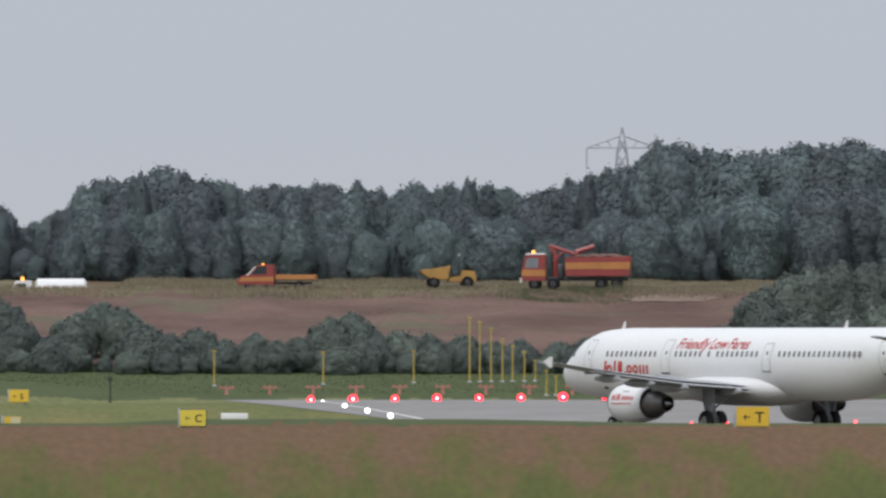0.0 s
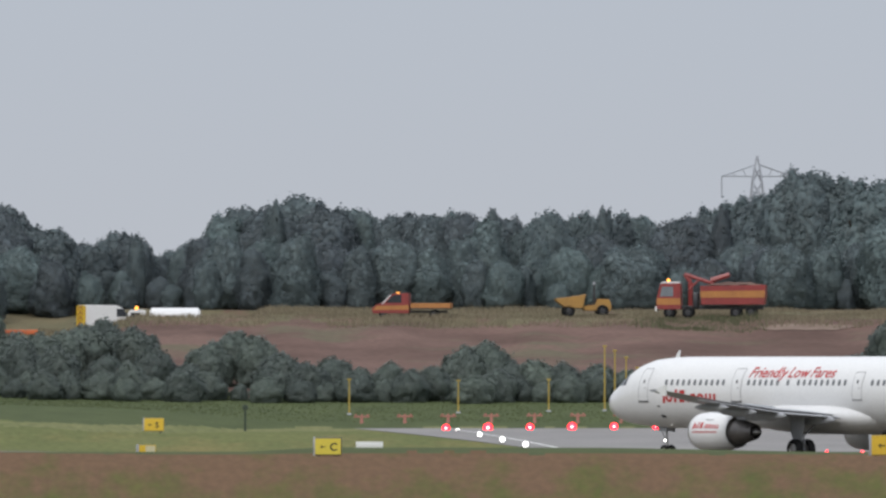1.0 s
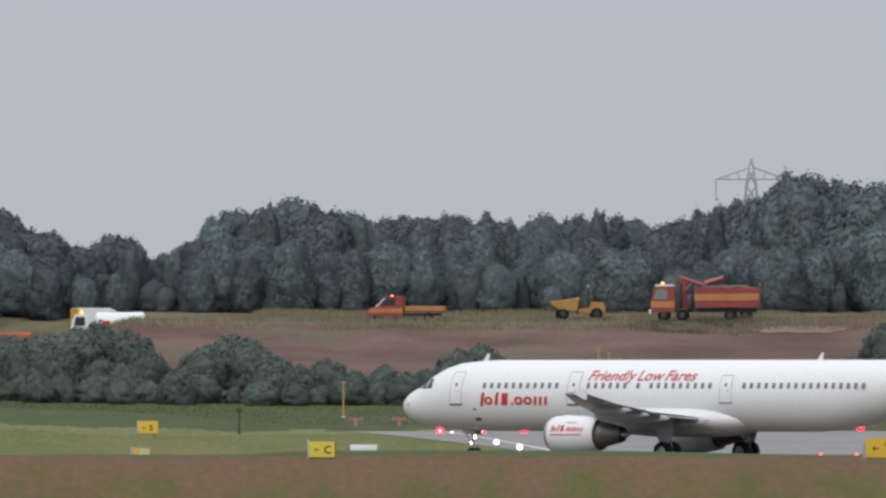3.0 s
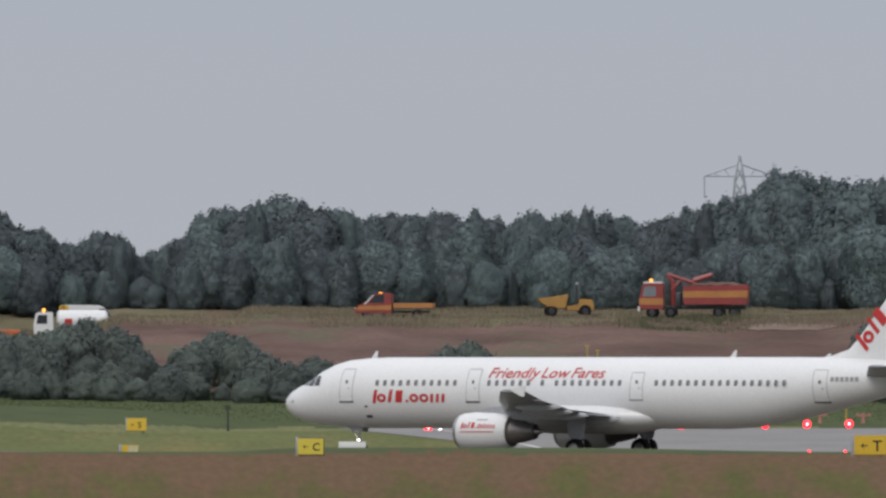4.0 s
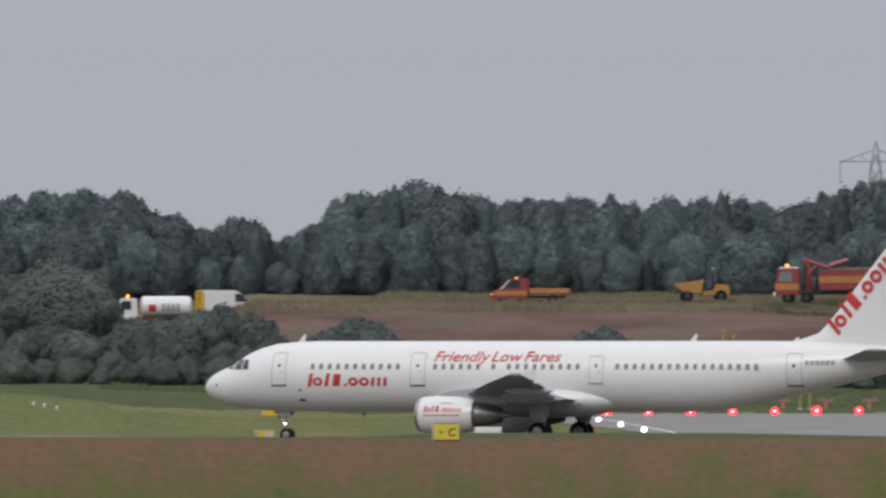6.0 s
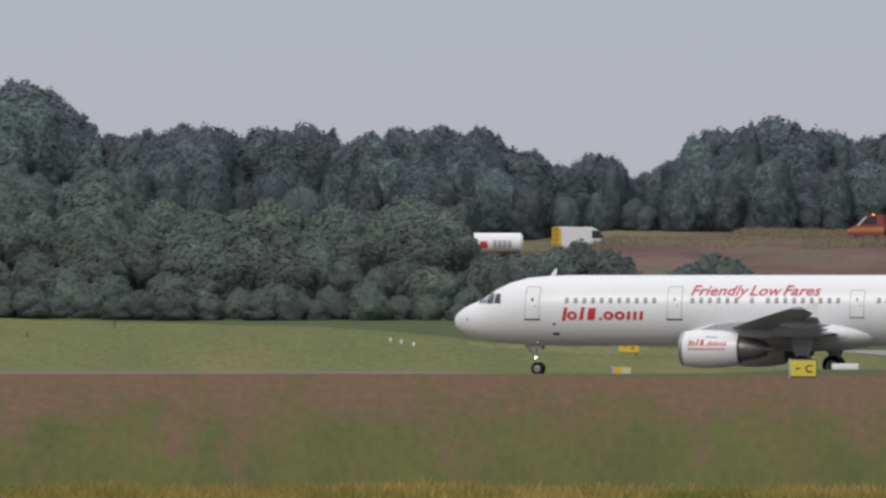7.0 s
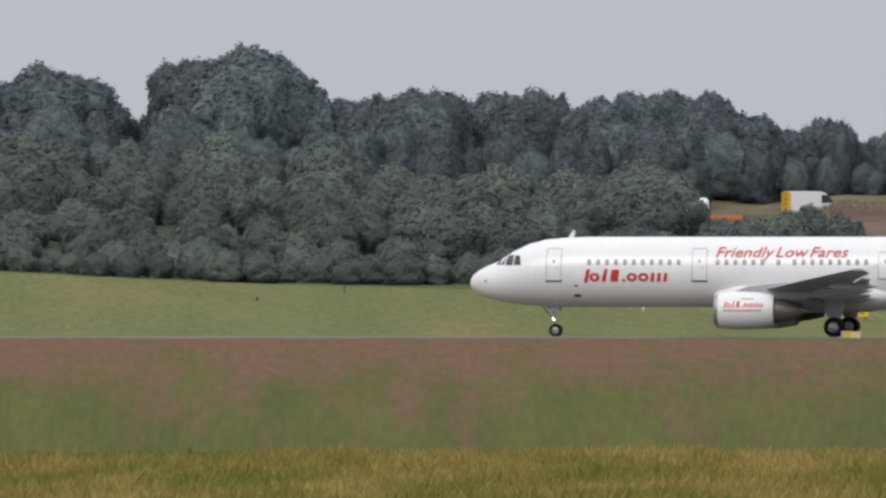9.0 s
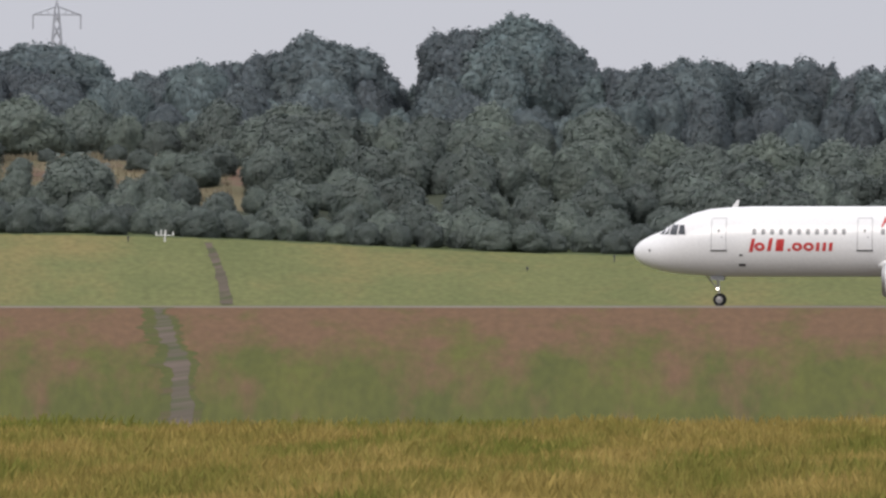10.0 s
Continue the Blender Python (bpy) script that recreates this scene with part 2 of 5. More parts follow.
def part(name, bm, mat, parent, label="", smooth=False):
    """Links a bmesh as one mesh object under a thing or a part."""
    me = bpy.data.meshes.new(name)
    bmesh.ops.recalc_face_normals(bm, faces=bm.faces)
    bm.to_mesh(me)
    bm.free()
    me.materials.append(mat)
    if smooth:
        me.polygons.foreach_set("use_smooth", np.ones(len(me.polygons), dtype=bool))
        me.set_sharp_from_angle(angle=radians(35))
    ob = new(name, me)
    if parent:
        ob.parent = parent
    return tagged(ob, label)


def box(bm, x0, y0, z0, x1, y1, z1, bevel=0.0, m=None):
    """A box with rounded edges, added to bm."""
    made = bmesh.ops.create_cube(bm, size=1.0, matrix=Matrix.LocRotScale(((x0 + x1) / 2, (y0 + y1) / 2, (z0 + z1) / 2), None, (x1 - x0, y1 - y0, z1 - z0)))
    vs = made["verts"]
    if bevel:
        es = list({e for v in vs for e in v.link_edges})
        got = bmesh.ops.bevel(bm, geom=es, offset=bevel, segments=2, affect="EDGES", profile=0.5)
        vs = list({v for f in got["faces"] for v in f.verts} | {v for v in vs if v.is_valid})
    if m is not None:
        bmesh.ops.transform(bm, matrix=m, verts=vs)
    return bm


def slab(bm, outline, y0, y1):
    """A side outline (x, z) given a thickness from y0 to y1."""
    a = [bm.verts.new((x, y0, z)) for x, z in outline]
    b = [bm.verts.new((x, y1, z)) for x, z in outline]
    bm.faces.new(a)
    bm.faces.new(b[::-1])
    for i in range(len(a)):
        j = (i + 1) % len(a)
        bm.faces.new((a[i], b[i], b[j], a[j]))
    return bm


def rod(bm, p, q, r0, r1=None, n=8):
    """A tapered rod from p to q."""
    p, q = Vector(p), Vector(q)
    d = q - p
    m = Matrix.Translation((p + q) / 2) @ d.to_track_quat("Z", "Y").to_matrix().to_4x4()
    bmesh.ops.create_cone(bm, cap_ends=True, segments=n, radius1=r0, radius2=r0 if r1 is None else r1, depth=d.length, matrix=m)
    return bm


def lathe(bm, profile, m=None, n=24):
    """Rings (x, radius) turned round the x axis."""
    rings = []
    for x, r in profile:
        rings.append([bm.verts.new((x, r * math.cos(2 * math.pi * i / n), r * math.sin(2 * math.pi * i / n))) for i in range(n)])
    for a, b in zip(rings, rings[1:]):
        for i in range(n):
            bm.faces.new((a[i], a[(i + 1) % n], b[(i + 1) % n], b[i]))
    vs = [v for ring in rings for v in ring]
    if m is not None:
        bmesh.ops.transform(bm, matrix=m, verts=vs)
    return bm


def thing(name, label, category, group="", m=None, kind=""):
    ob = new(name)
    if m is not None:
        ob.matrix_world = m
    return tagged(ob, label, category, group, kind)


# ---- ground ----
def smooth_step(a, b, x):
    t = min(1.0, max(0.0, (x - a) / (b - a)))
    return t * t * (3 - 2 * t)


def lerp_rows(rows, x):
    return float(np.interp(x, [r[0] for r in rows], [r[1] for r in rows]))


RIDGE = [(0, 0), (100, 0), (300, 0.1), (385, 0.30), (402, 0.38), (414, 0.1), (420, -0.4), (4000, -0.4)]
MOUND = [(0, 0), (616, 0), (626, 0.4), (655, 7.0), (668, 7.8), (690, 8.1), (760, 8.6), (1000, 5), (1500, 0), (4000, 0)]


def ground_z(u, r):
    """The height of the ground at bearing u and r paces off."""
    z = lerp_rows(RIDGE, r)
    if 388 < r < 416:                                      # the meadow ends in a low green lip
        z += 0.22 * smooth_step(380, 560, u) * smooth_step(1480, 980, u) * smooth_step(389, 398, r) * (1 - smooth_step(408, 415, r))
    left = smooth_step(600, -250, u)                       # the taxiway climbs a little towards the hill
    if r > 414:
        z += 0.35 * left * min(1.0, (r - 414) / 8)
    far = 2.45 + 1.7 * smooth_step(-600, -1700, u)
    start = 592 - 122 * smooth_step(500, -200, u)
    right = smooth_step(-100, 500, u)
    z += 0.6 * right * min(1.0, max(0.0, (r - 480) / 110)) * (1 - smooth_step(900, 1500, r))
    far -= 0.6 * right
    z += far * min(1.0, max(0.0, (r - start) / (616 - start))) * (1 - smooth_step(900, 1500, r))
    z -= (1.7 + 0.6 * smooth_step(130, 60, u)) * smooth_step(230, 110, u) * smooth_step(-800, -400, u) * smooth_step(626, 655, r) * (1 - smooth_step(668, 690, r))
    z += lerp_rows(MOUND, r) * (1 - 0.12 * smooth_step(-600, -1500, u))
    road = 7.1 + 0.9 * smooth_step(666.5, 668.5, r)
    if 654 < r < 684 and z > road:                         # a haul road and a parking place lie in a dip behind the bank's crest
        z -= (z - road) * smooth_step(455, 360, u) * smooth_step(-800, -400, u) * smooth_step(657, 660.5, r) * (1 - smooth_step(672, 676, r))
    if 626 < r < 656:
        z += 0.5 * noise.noise((u * 0.012, r * 0.05, 3.0)) * smooth_step(626, 640, r) * (1 - smooth_step(648, 656, r))
    return z


def on_ground(u, r, rz=0.0, lift=0.0):
    x, y = spot(u, r)
    return pose(x, y, ground_z(u, r) + lift, 0, 0, rz)


def build_ground():
    us = [784 + a * F * PACE * math.pi / 180 for a in list(range(-180, -8, 4)) + [-8 + 0.022 * i for i in range(int(14 / 0.022))] + list(range(6, 181, 6))]
    rs = [0.02, 2, 20, 50, 80, 100] + list(range(104, 380, 6)) + list(range(380, 440, 3)) + list(range(440, 540, 5)) + list(range(540, 586, 2)) + \
        list(range(586, 640, 2)) + list(range(640, 664)) + list(range(664, 705, 2)) + [715, 730, 760, 800, 900, 1000, 1200, 1500, 2000, 3000, 4500]
    verts, faces, slots = [], [], []
    for r in rs:
        for u in us:
            verts.append((*spot(u, r), ground_z(u, r)))
    w = len(us)
    for i in range(len(rs) - 1):
        for j in range(w - 1):
            faces.append((i * w + j, i * w + j + 1, (i + 1) * w + j + 1, (i + 1) * w + j))
            u, r = us[j], rs[i] + 0.5 * (rs[i + 1] - rs[i])
            n1 = noise.noise((u * 0.009, r * 0.012, 0.0))
            n2 = noise.noise((u * 0.02, r * 0.06, 7.0))
            if r < 160:
                k = 0
            elif r < 392 + 3 * n2 + 9 * smooth_step(300, -200, u):
                k = 1
            elif r < 424 and u > -300:
                k = 4
            elif r < 424:
                k = 1
            elif u > -40 and lerp_rows([(0, 538), (150, 546), (300, 568), (500, 574)], u) + 1.5 * n2 < r < lerp_rows([(0, 550), (150, 561), (300, 579), (500, 593)], u) + 1.5 * n2:
                k = 8
            elif r < lerp_rows([(-700, 613), (-300, 592), (0, 550), (150, 561), (300, 579), (500, 593)], u) + 1.5 * n2:
                k = 3
            elif r < 627 + 4 * n2:
                k = 4
            elif r < 659 + 5 * n2:
                k = 6 if u > 60 + 100 * n1 else 2
                if k == 6 and r > 653.5 + 2.2 * n1 + 1.6 * n2 + 3.0 * smooth_step(1000, 1200, u):
                    k = 5
                if u < -1300 and r > 636:
                    k = 5
            else:
                k = 5
            slots.append(k)
    faces.append(tuple(range(w - 1)))
    slots.append(0)
    ob = obj("ground", verts, faces, [M["crop_soil"], M["field"], M["undergrowth"], M["turf"], M["rough_grass"], M["dry_grass"], M["earth"], M["sand"], M["mown"]], slots=slots, smooth=True)
    return tagged(ob, "rolling grass airfield with reddish meadow and a brown earth bank", "ground", kind="structure")


def ribbon(name, left, right, mat, lift, label, steps=60, ragged=0.0):
    """A strip of paving between two lines of (bearing, range), laid on the ground."""
    verts, faces = [], []
    for i in range(steps + 1):
        t = i / steps
        for j in range(5):
            a = lerp_rows([(k / (len(left) - 1), p[0]) for k, p in enumerate(left)], t)
            b = lerp_rows([(k / (len(left) - 1), p[1]) for k, p in enumerate(left)], t)
            c = lerp_rows([(k / (len(right) - 1), p[0]) for k, p in enumerate(right)], t)
            d = lerp_rows([(k / (len(right) - 1), p[1]) for k, p in enumerate(right)], t)
            u, r = a + (c - a) * j / 4, b + (d - b) * j / 4
            if ragged and j in (0, 4):
                u += ragged * (noise.noise((t * 9.0, j * 3.1, 5.0)) + 0.6 * noise.noise((t * 31.0, j * 2.3, 8.0)))
            verts.append((*spot(u, r), ground_z(u, r) + lift))
    for i in range(steps):
        for j in range(4):
            k = i * 5 + j
            faces.append((k, k + 1, k + 6, k + 5))
    return tagged(obj(name, verts, faces, mat), label, name.split("_")[-1], kind="structure")


build_ground()
ribbon("taxiway", [(-2300, 438), (200, 436), (2600, 422)], [(-2300, 448.5), (200, 452), (2600, 462)], M["tarmac"], 0.03, "grey asphalt taxiway between grass verges", 120)
ribbon("runway", [(600, 590), (1020, 456)], [(2600, 594), (2600, 456)], M["asphalt"], 0.035, "worn grey asphalt runway end", 40)
ribbon("runway_marking", [(768, 588), (955, 492)], [(772, 588), (964, 492)], M["line"], 0.05, "worn white painted edge line on asphalt", 30)
ribbon("bank_track", [(1312, 652.3), (1345, 651.2), (1400, 650.6), (1450, 651.4), (1488, 652.4)], [(1312, 652.6), (1345, 653.0), (1400, 653.2), (1450, 653.2), (1488, 652.8)], M["sand"], 0.05, "pale sandy track along the top of the bank", 60, 5)
ribbon("hill_track", [(-1390, 602), (-1378, 560), (-1366, 510), (-1360, 458)], [(-1376, 602), (-1362, 560), (-1348, 510), (-1336, 458)], M["track"], 0.03, "brown dirt track worn through hill grass", 90, 4)
ribbon("meadow_verge", [(-1505, 403), (-1494, 320), (-1470, 240), (-1468, 158)], [(-1452, 403), (-1430, 320), (-1404, 240), (-1398, 158)], M["verge"], 0.012, "darker green trodden grass beside the dirt track", 200, 26)
ribbon("meadow_track", [(-1482, 400), (-1470, 320), (-1448, 240), (-1450, 158)], [(-1462, 400), (-1442, 320), (-1416, 240), (-1410, 158)], M["track"], 0.02, "brown dirt track worn through the meadow", 240, 14)


# ---- the airliner: origin on the ground between the main wheels, x ahead, y to port ----
GEAR = 21.98
HULL = [(0.0, 3.15, 3.13, 0.02), (0.06, 3.42, 2.88, 0.27), (0.2, 3.62, 2.70, 0.46), (0.5, 3.87, 2.48, 0.75), (1.0, 4.14, 2.25, 1.08), (1.7, 4.42, 2.05, 1.40), (2.15, 4.72, 1.97, 1.54),
        (2.7, 5.07, 1.90, 1.67), (3.5, 5.44, 1.83, 1.82), (4.5, 5.70, 1.77, 1.92), (5.6, 5.80, 1.73, 1.965), (7.0, 5.86, 1.72, 1.975), (30.0, 5.86, 1.72, 1.975), (32.0, 5.86, 1.84, 1.96),
        (34.0, 5.86, 2.15, 1.88), (36.5, 5.84, 2.70, 1.70), (39.0, 5.76, 3.28, 1.38), (41.5, 5.58, 3.90, 0.95), (43.6, 5.28, 4.42, 0.50), (44.3, 5.15, 4.58, 0.34)]


def hull_at(s):
    return [float(np.interp(s, [h[0] for h in HULL], [h[k] for h in HULL])) for k in (1, 2, 3)]


def skin(s, z, side=1, out=0.0):
    """The point of the hull's side at s metres behind the nose and height z."""
    top, low, half = hull_at(s)
    mid, tall = (top + low) / 2, (top - low) / 2
    k = max(-0.999, min(0.999, (z - mid) / tall))
    y = half * math.sqrt(1 - k * k)
    n = Vector((0, math.sqrt(1 - k * k), k))
    return Vector((GEAR - s, side * (y + out * n.y), z + out * n.z))


def patch(name, s0, s1, z0, z1, mat, parent, label="", side=1, out=0.012, round_=0.0, nz=4, ns=1):
    """A thin panel that lies on the hull's side."""
    verts, faces = [], []
    for i in range(ns + 1):
        for j in range(nz + 1):
            s, z = s0 + (s1 - s0) * i / ns, z0 + (z1 - z0) * j / nz
            if round_ and j in (0, nz):
                mid = (s0 + s1) / 2
                s = mid + (s - mid) * (1 - round_)
            verts.append(skin(s, z, side, out))
    for i in range(ns):
        for j in range(nz):
            k = i * (nz + 1) + j
            faces.append((k, k + 1, k + nz + 2, k + nz + 1))
    return obj(name, verts, faces, mat, parent, label, smooth=True)


def wing_mesh(bm, sections, n=10):
    """A tapered wing through sections: (front x, back x, y, z, thickness)."""
    rings = []
    for x0, x1, y, z, th in sections:
        ring = []
        for i in range(n):
            t = i / (n - 1)
            ring.append((x0 + (x1 - x0) * t, y, z + th * (1.5 * math.sqrt(t) * (1 - t) + 0.02)))
        for i in range(n - 2, 0, -1):
            t = i / (n - 1)
            ring.append((x0 + (x1 - x0) * t, y, z - th * (0.8 * math.sqrt(t) * (1 - t) + 0.02)))
        rings.append([bm.verts.new(p) for p in ring])
    for a, b in zip(rings, rings[1:]):
        for i in range(len(a)):
            j = (i + 1) % len(a)
            bm.faces.new((a[i], a[j], b[j], b[i]))
    bm.faces.new(rings[0])
    bm.faces.new(rings[-1][::-1])
    return bm


def fin_mesh(bm, rows):
    """An upright tapered fin through rows: (z, front x, back x, half thickness)."""
    rings = []
    for z, x0, x1, th in rows:
        ring = []
        for t, k in ((0, 0), (0.08, 0.6), (0.3, 1), (0.65, 0.7), (1, 0.05)):
            ring.append((x0 + (x1 - x0) * t, th * k, z))
        for t, k in ((0.65, -0.7), (0.3, -1), (0.08, -0.6)):
            ring.append((x0 + (x1 - x0) * t, th * k, z))
        rings.append([bm.verts.new(p) for p in ring])
    for a, b in zip(rings, rings[1:]):
        for i in range(len(a)):
            j = (i + 1) % len(a)
            bm.faces.new((a[i], a[j], b[j], b[i]))
    bm.faces.new(rings[-1])
    return bm


def wheel(name, parent, radius, width, at, hub=0.55, rim="metal"):
    """A wheel on a cross axle, that turns: tyre with a rounded shoulder and a pale rim."""
    w = new(name)
    w.parent = parent
    w.location = at
    bm = bmesh.new()
    lathe(bm, [(-width / 2, radius * hub), (-width / 2, radius * 0.86), (-width * 0.38, radius * 0.96), (-width * 0.15, radius), (width * 0.15, radius), (width * 0.38, radius * 0.96),
               (width / 2, radius * 0.86), (width / 2, radius * hub)], pose(0, 0, 0, 0, 0, 90))
    part("tyre", bm, M["rubber"], w, smooth=True)
    bm = bmesh.new()
    lathe(bm, [(-width * 0.42, 0.01), (-width * 0.42, radius * hub * 0.5), (-width * 0.34, radius * hub * 0.85), (-width * 0.46, radius * hub), (width * 0.46, radius * hub),
               (width * 0.34, radius * hub * 0.85), (width * 0.42, radius * hub * 0.5), (width * 0.42, 0.01)], pose(0, 0, 0, 0, 0, 90), 16)
    for i in range(6):
        a = math.pi * i / 3
        box(bm, -0.02, -width * 0.44, radius * hub * 0.35, 0.02, width * 0.44, radius * hub * 0.95, 0, pose(0, 0, 0, 0, math.degrees(a), 0))
    part("rim", bm, M[rim], w, smooth=True)
    return w


def letter_blocks(parent, name, lay, shapes, mat):
    """A word mark as plain shapes: lay() sets each flat point on the surface."""
    verts, faces = [], []
    for pts in shapes:
        k = len(verts)
        verts += [lay(x, y) for x, y in pts]
        faces.append(tuple(range(k, k + len(pts))))
    return obj(name, verts, faces, mat, parent)


def ring_shape(x, y, w, h, t, a0=0.0, a1=360.0, n=14):
    """Quads of an oval ring, or of an arc of it."""
    out = []
    for i in range(n):
        a, b = radians(a0 + (a1 - a0) * i / n), radians(a0 + (a1 - a0) * (i + 1) / n)
        out.append([(x + (w / 2) * math.cos(a), y + (h / 2) * math.sin(a)), (x + (w / 2) * math.cos(b), y + (h / 2) * math.sin(b)),
                    (x + (w / 2 - t) * math.cos(b), y + (h / 2 - t) * math.sin(b)), (x + (w / 2 - t) * math.cos(a), y + (h / 2 - t) * math.sin(a))])
    return out


def bar(x0, y0, x1, y1, lean=0.18, cuts=4):
    """An upright or flat bar, leaning ahead, in short pieces that can follow a curve."""
    out = []
    for i in range(cuts):
        a, b = y0 + (y1 - y0) * i / cuts, y0 + (y1 - y0) * (i + 1) / cuts
        out.append([(x0 + lean * a, a), (x1 + lean * a, a), (x1 + lean * b, b), (x0 + lean * b, b)])
    return out


def word_mark():
    """A row of plain strokes, ovals and blocks, 5.1 long and 1 high."""
    return [bar(0.08, 0.0, 0.30, 0.95), ring_shape(0.72, 0.38, 0.62, 0.62, 0.18), bar(1.12, 0.07, 1.34, 0.98), bar(1.62, 0.07, 2.08, 0.92, 0.12),
            bar(2.34, 0.07, 2.52, 0.24, 0.1, 1), ring_shape(2.92, 0.38, 0.62, 0.62, 0.18), ring_shape(3.60, 0.38, 0.64, 0.62, 0.18), bar(4.0, 0.07, 4.2, 0.68, 0.1), bar(4.38, 0.07, 4.58, 0.68, 0.1), bar(4.76, 0.07, 4.96, 0.68, 0.1)]


def put_mark(parent, lay, kx=1.0, ky=1.0, dy=0.0):
    """The word mark, each of its shapes a part."""
    for shape in word_mark():
        letter_blocks(parent, "mark_shape", lay, [[(x * kx, y * ky + dy) for x, y in q] for q in shape], M["red"])


def lettering(text, name, lay, parent, mat, height, width):
    """A written word turned into a mesh whose points lay() sets on a surface."""
    cu = bpy.data.curves.new(name, "FONT")
    cu.body, cu.size, cu.resolution_u, cu.shear, cu.offset, cu.space_word = text, 1.0, 3, 0.3, 0.008, 0.55
    tmp = bpy.data.objects.new(name, cu)
    me = bpy.data.meshes.new_from_object(tmp)
    bpy.data.objects.remove(tmp)
    xs, ys = [v.co.x for v in me.vertices], [v.co.y for v in me.vertices]
    x0, x1, y0, y1 = min(xs), max(xs), min(ys), max(ys)
    for v in me.vertices:
        v.co = lay((v.co.x - x0) / (x1 - x0) * width, (v.co.y - y0) / (y1 - y0) * height)
    me.materials.clear()
    me.materials.append(mat)
    ob = new(name, me)
    if parent:
        ob.parent = parent
    return ob


def build_engine(plane, side):
    e = new("engine")
    e.parent = plane
    e.location = (GEAR - 15.25, side * 5.75, 1.57)
    bm = bmesh.new()
    lathe(bm, [(0.02, 0.86), (0.0, 0.91), (-0.05, 0.96), (-0.35, 1.05), (-1.2, 1.12), (-2.4, 1.09), (-3.45, 0.93), (-3.42, 0.88), (-2.6, 0.9), (-0.9, 0.84), (-0.25, 0.83), (0.02, 0.86)], n=36)
    part("nacelle", bm, M["white"], e, "white gloss engine cowl with red word mark", True)
    bm = bmesh.new()
    lathe(bm, [(0.035, 0.865), (0.03, 0.915), (-0.06, 0.975), (-0.2, 1.022), (-0.2, 1.0), (0.0, 0.9), (-0.18, 0.83), (-0.2, 0.82), (0.0, 0.85), (0.035, 0.865)], n=36)
    part("intake_lip", bm, M["metal"], e, "polished metal intake lip", True)
    bm = bmesh.new()
    lathe(bm, [(-0.5, 0.02), (-0.75, 0.2), (-0.95, 0.28), (-1.0, 0.83), (-1.02, 0.83)], n=24)
    for i in range(18):
        a = 20 * i
        box(bm, -0.98, -0.015, 0.26, -0.86, 0.015, 0.82, 0, pose(0, 0, 0, a, 0, 0))
    part("fan", bm, M["dark"], e, smooth=True)
    bm = bmesh.new()
    lathe(bm, [(-2.6, 0.88), (-3.5, 0.80), (-3.55, 0.72), (-4.2, 0.62), (-5.0, 0.44), (-5.02, 0.40), (-4.6, 0.42)], n=30)
    part("exhaust_duct", bm, M["exhaust"], e, "heat-stained dark metal exhaust", True)
    bm = bmesh.new()
    lathe(bm, [(-4.4, 0.32), (-5.0, 0.24), (-5.5, 0.08), (-5.6, 0.01)], n=18)
    part("exhaust_cone", bm, M["metal"], e, smooth=True)
    bm = bmesh.new()
    slab(bm, [(-0.9, 1.05), (-2.0, 1.42), (-4.2, 1.62), (-6.6, 1.45), (-6.9, 1.12), (-5.2, 0.62), (-3.5, 0.7), (-2.0, 0.95)], -0.17, 0.17)
    bmesh.ops.bevel(bm, geom=list(bm.edges), offset=0.06, segments=2, affect="EDGES")
    part("engine_pylon", bm, M["grey"], e, smooth=True)

    def lay(x, y):
        ang = 0.12 + y / 1.1
        r = float(np.interp(-0.55 - x, [-3.45, -2.4, -1.2, -0.35], [0.93, 1.09, 1.12, 1.05])) + 0.012
        return Vector((-0.55 - x, side * r * math.cos(ang), r * math.sin(ang)))
    k = 0.46
    put_mark(e, lay if side > 0 else (lambda x, y: lay(2.4 - x, y)), k, 0.42, 0.02)
    tagged(letter_blocks(e, "vent_bar", lay, bar(1.05, 0.56, 1.75, 0.63, 0, 2), M["seam"]), "thin grey vent slot")
    low = [b for i in range(13) for b in bar(0.05 + 0.17 * i, -0.19, 0.17 + 0.17 * i, -0.10, 0, 1)]
    tagged(letter_blocks(e, "small_writing", lay, low, M["red"]), kind="stuff")
    return e


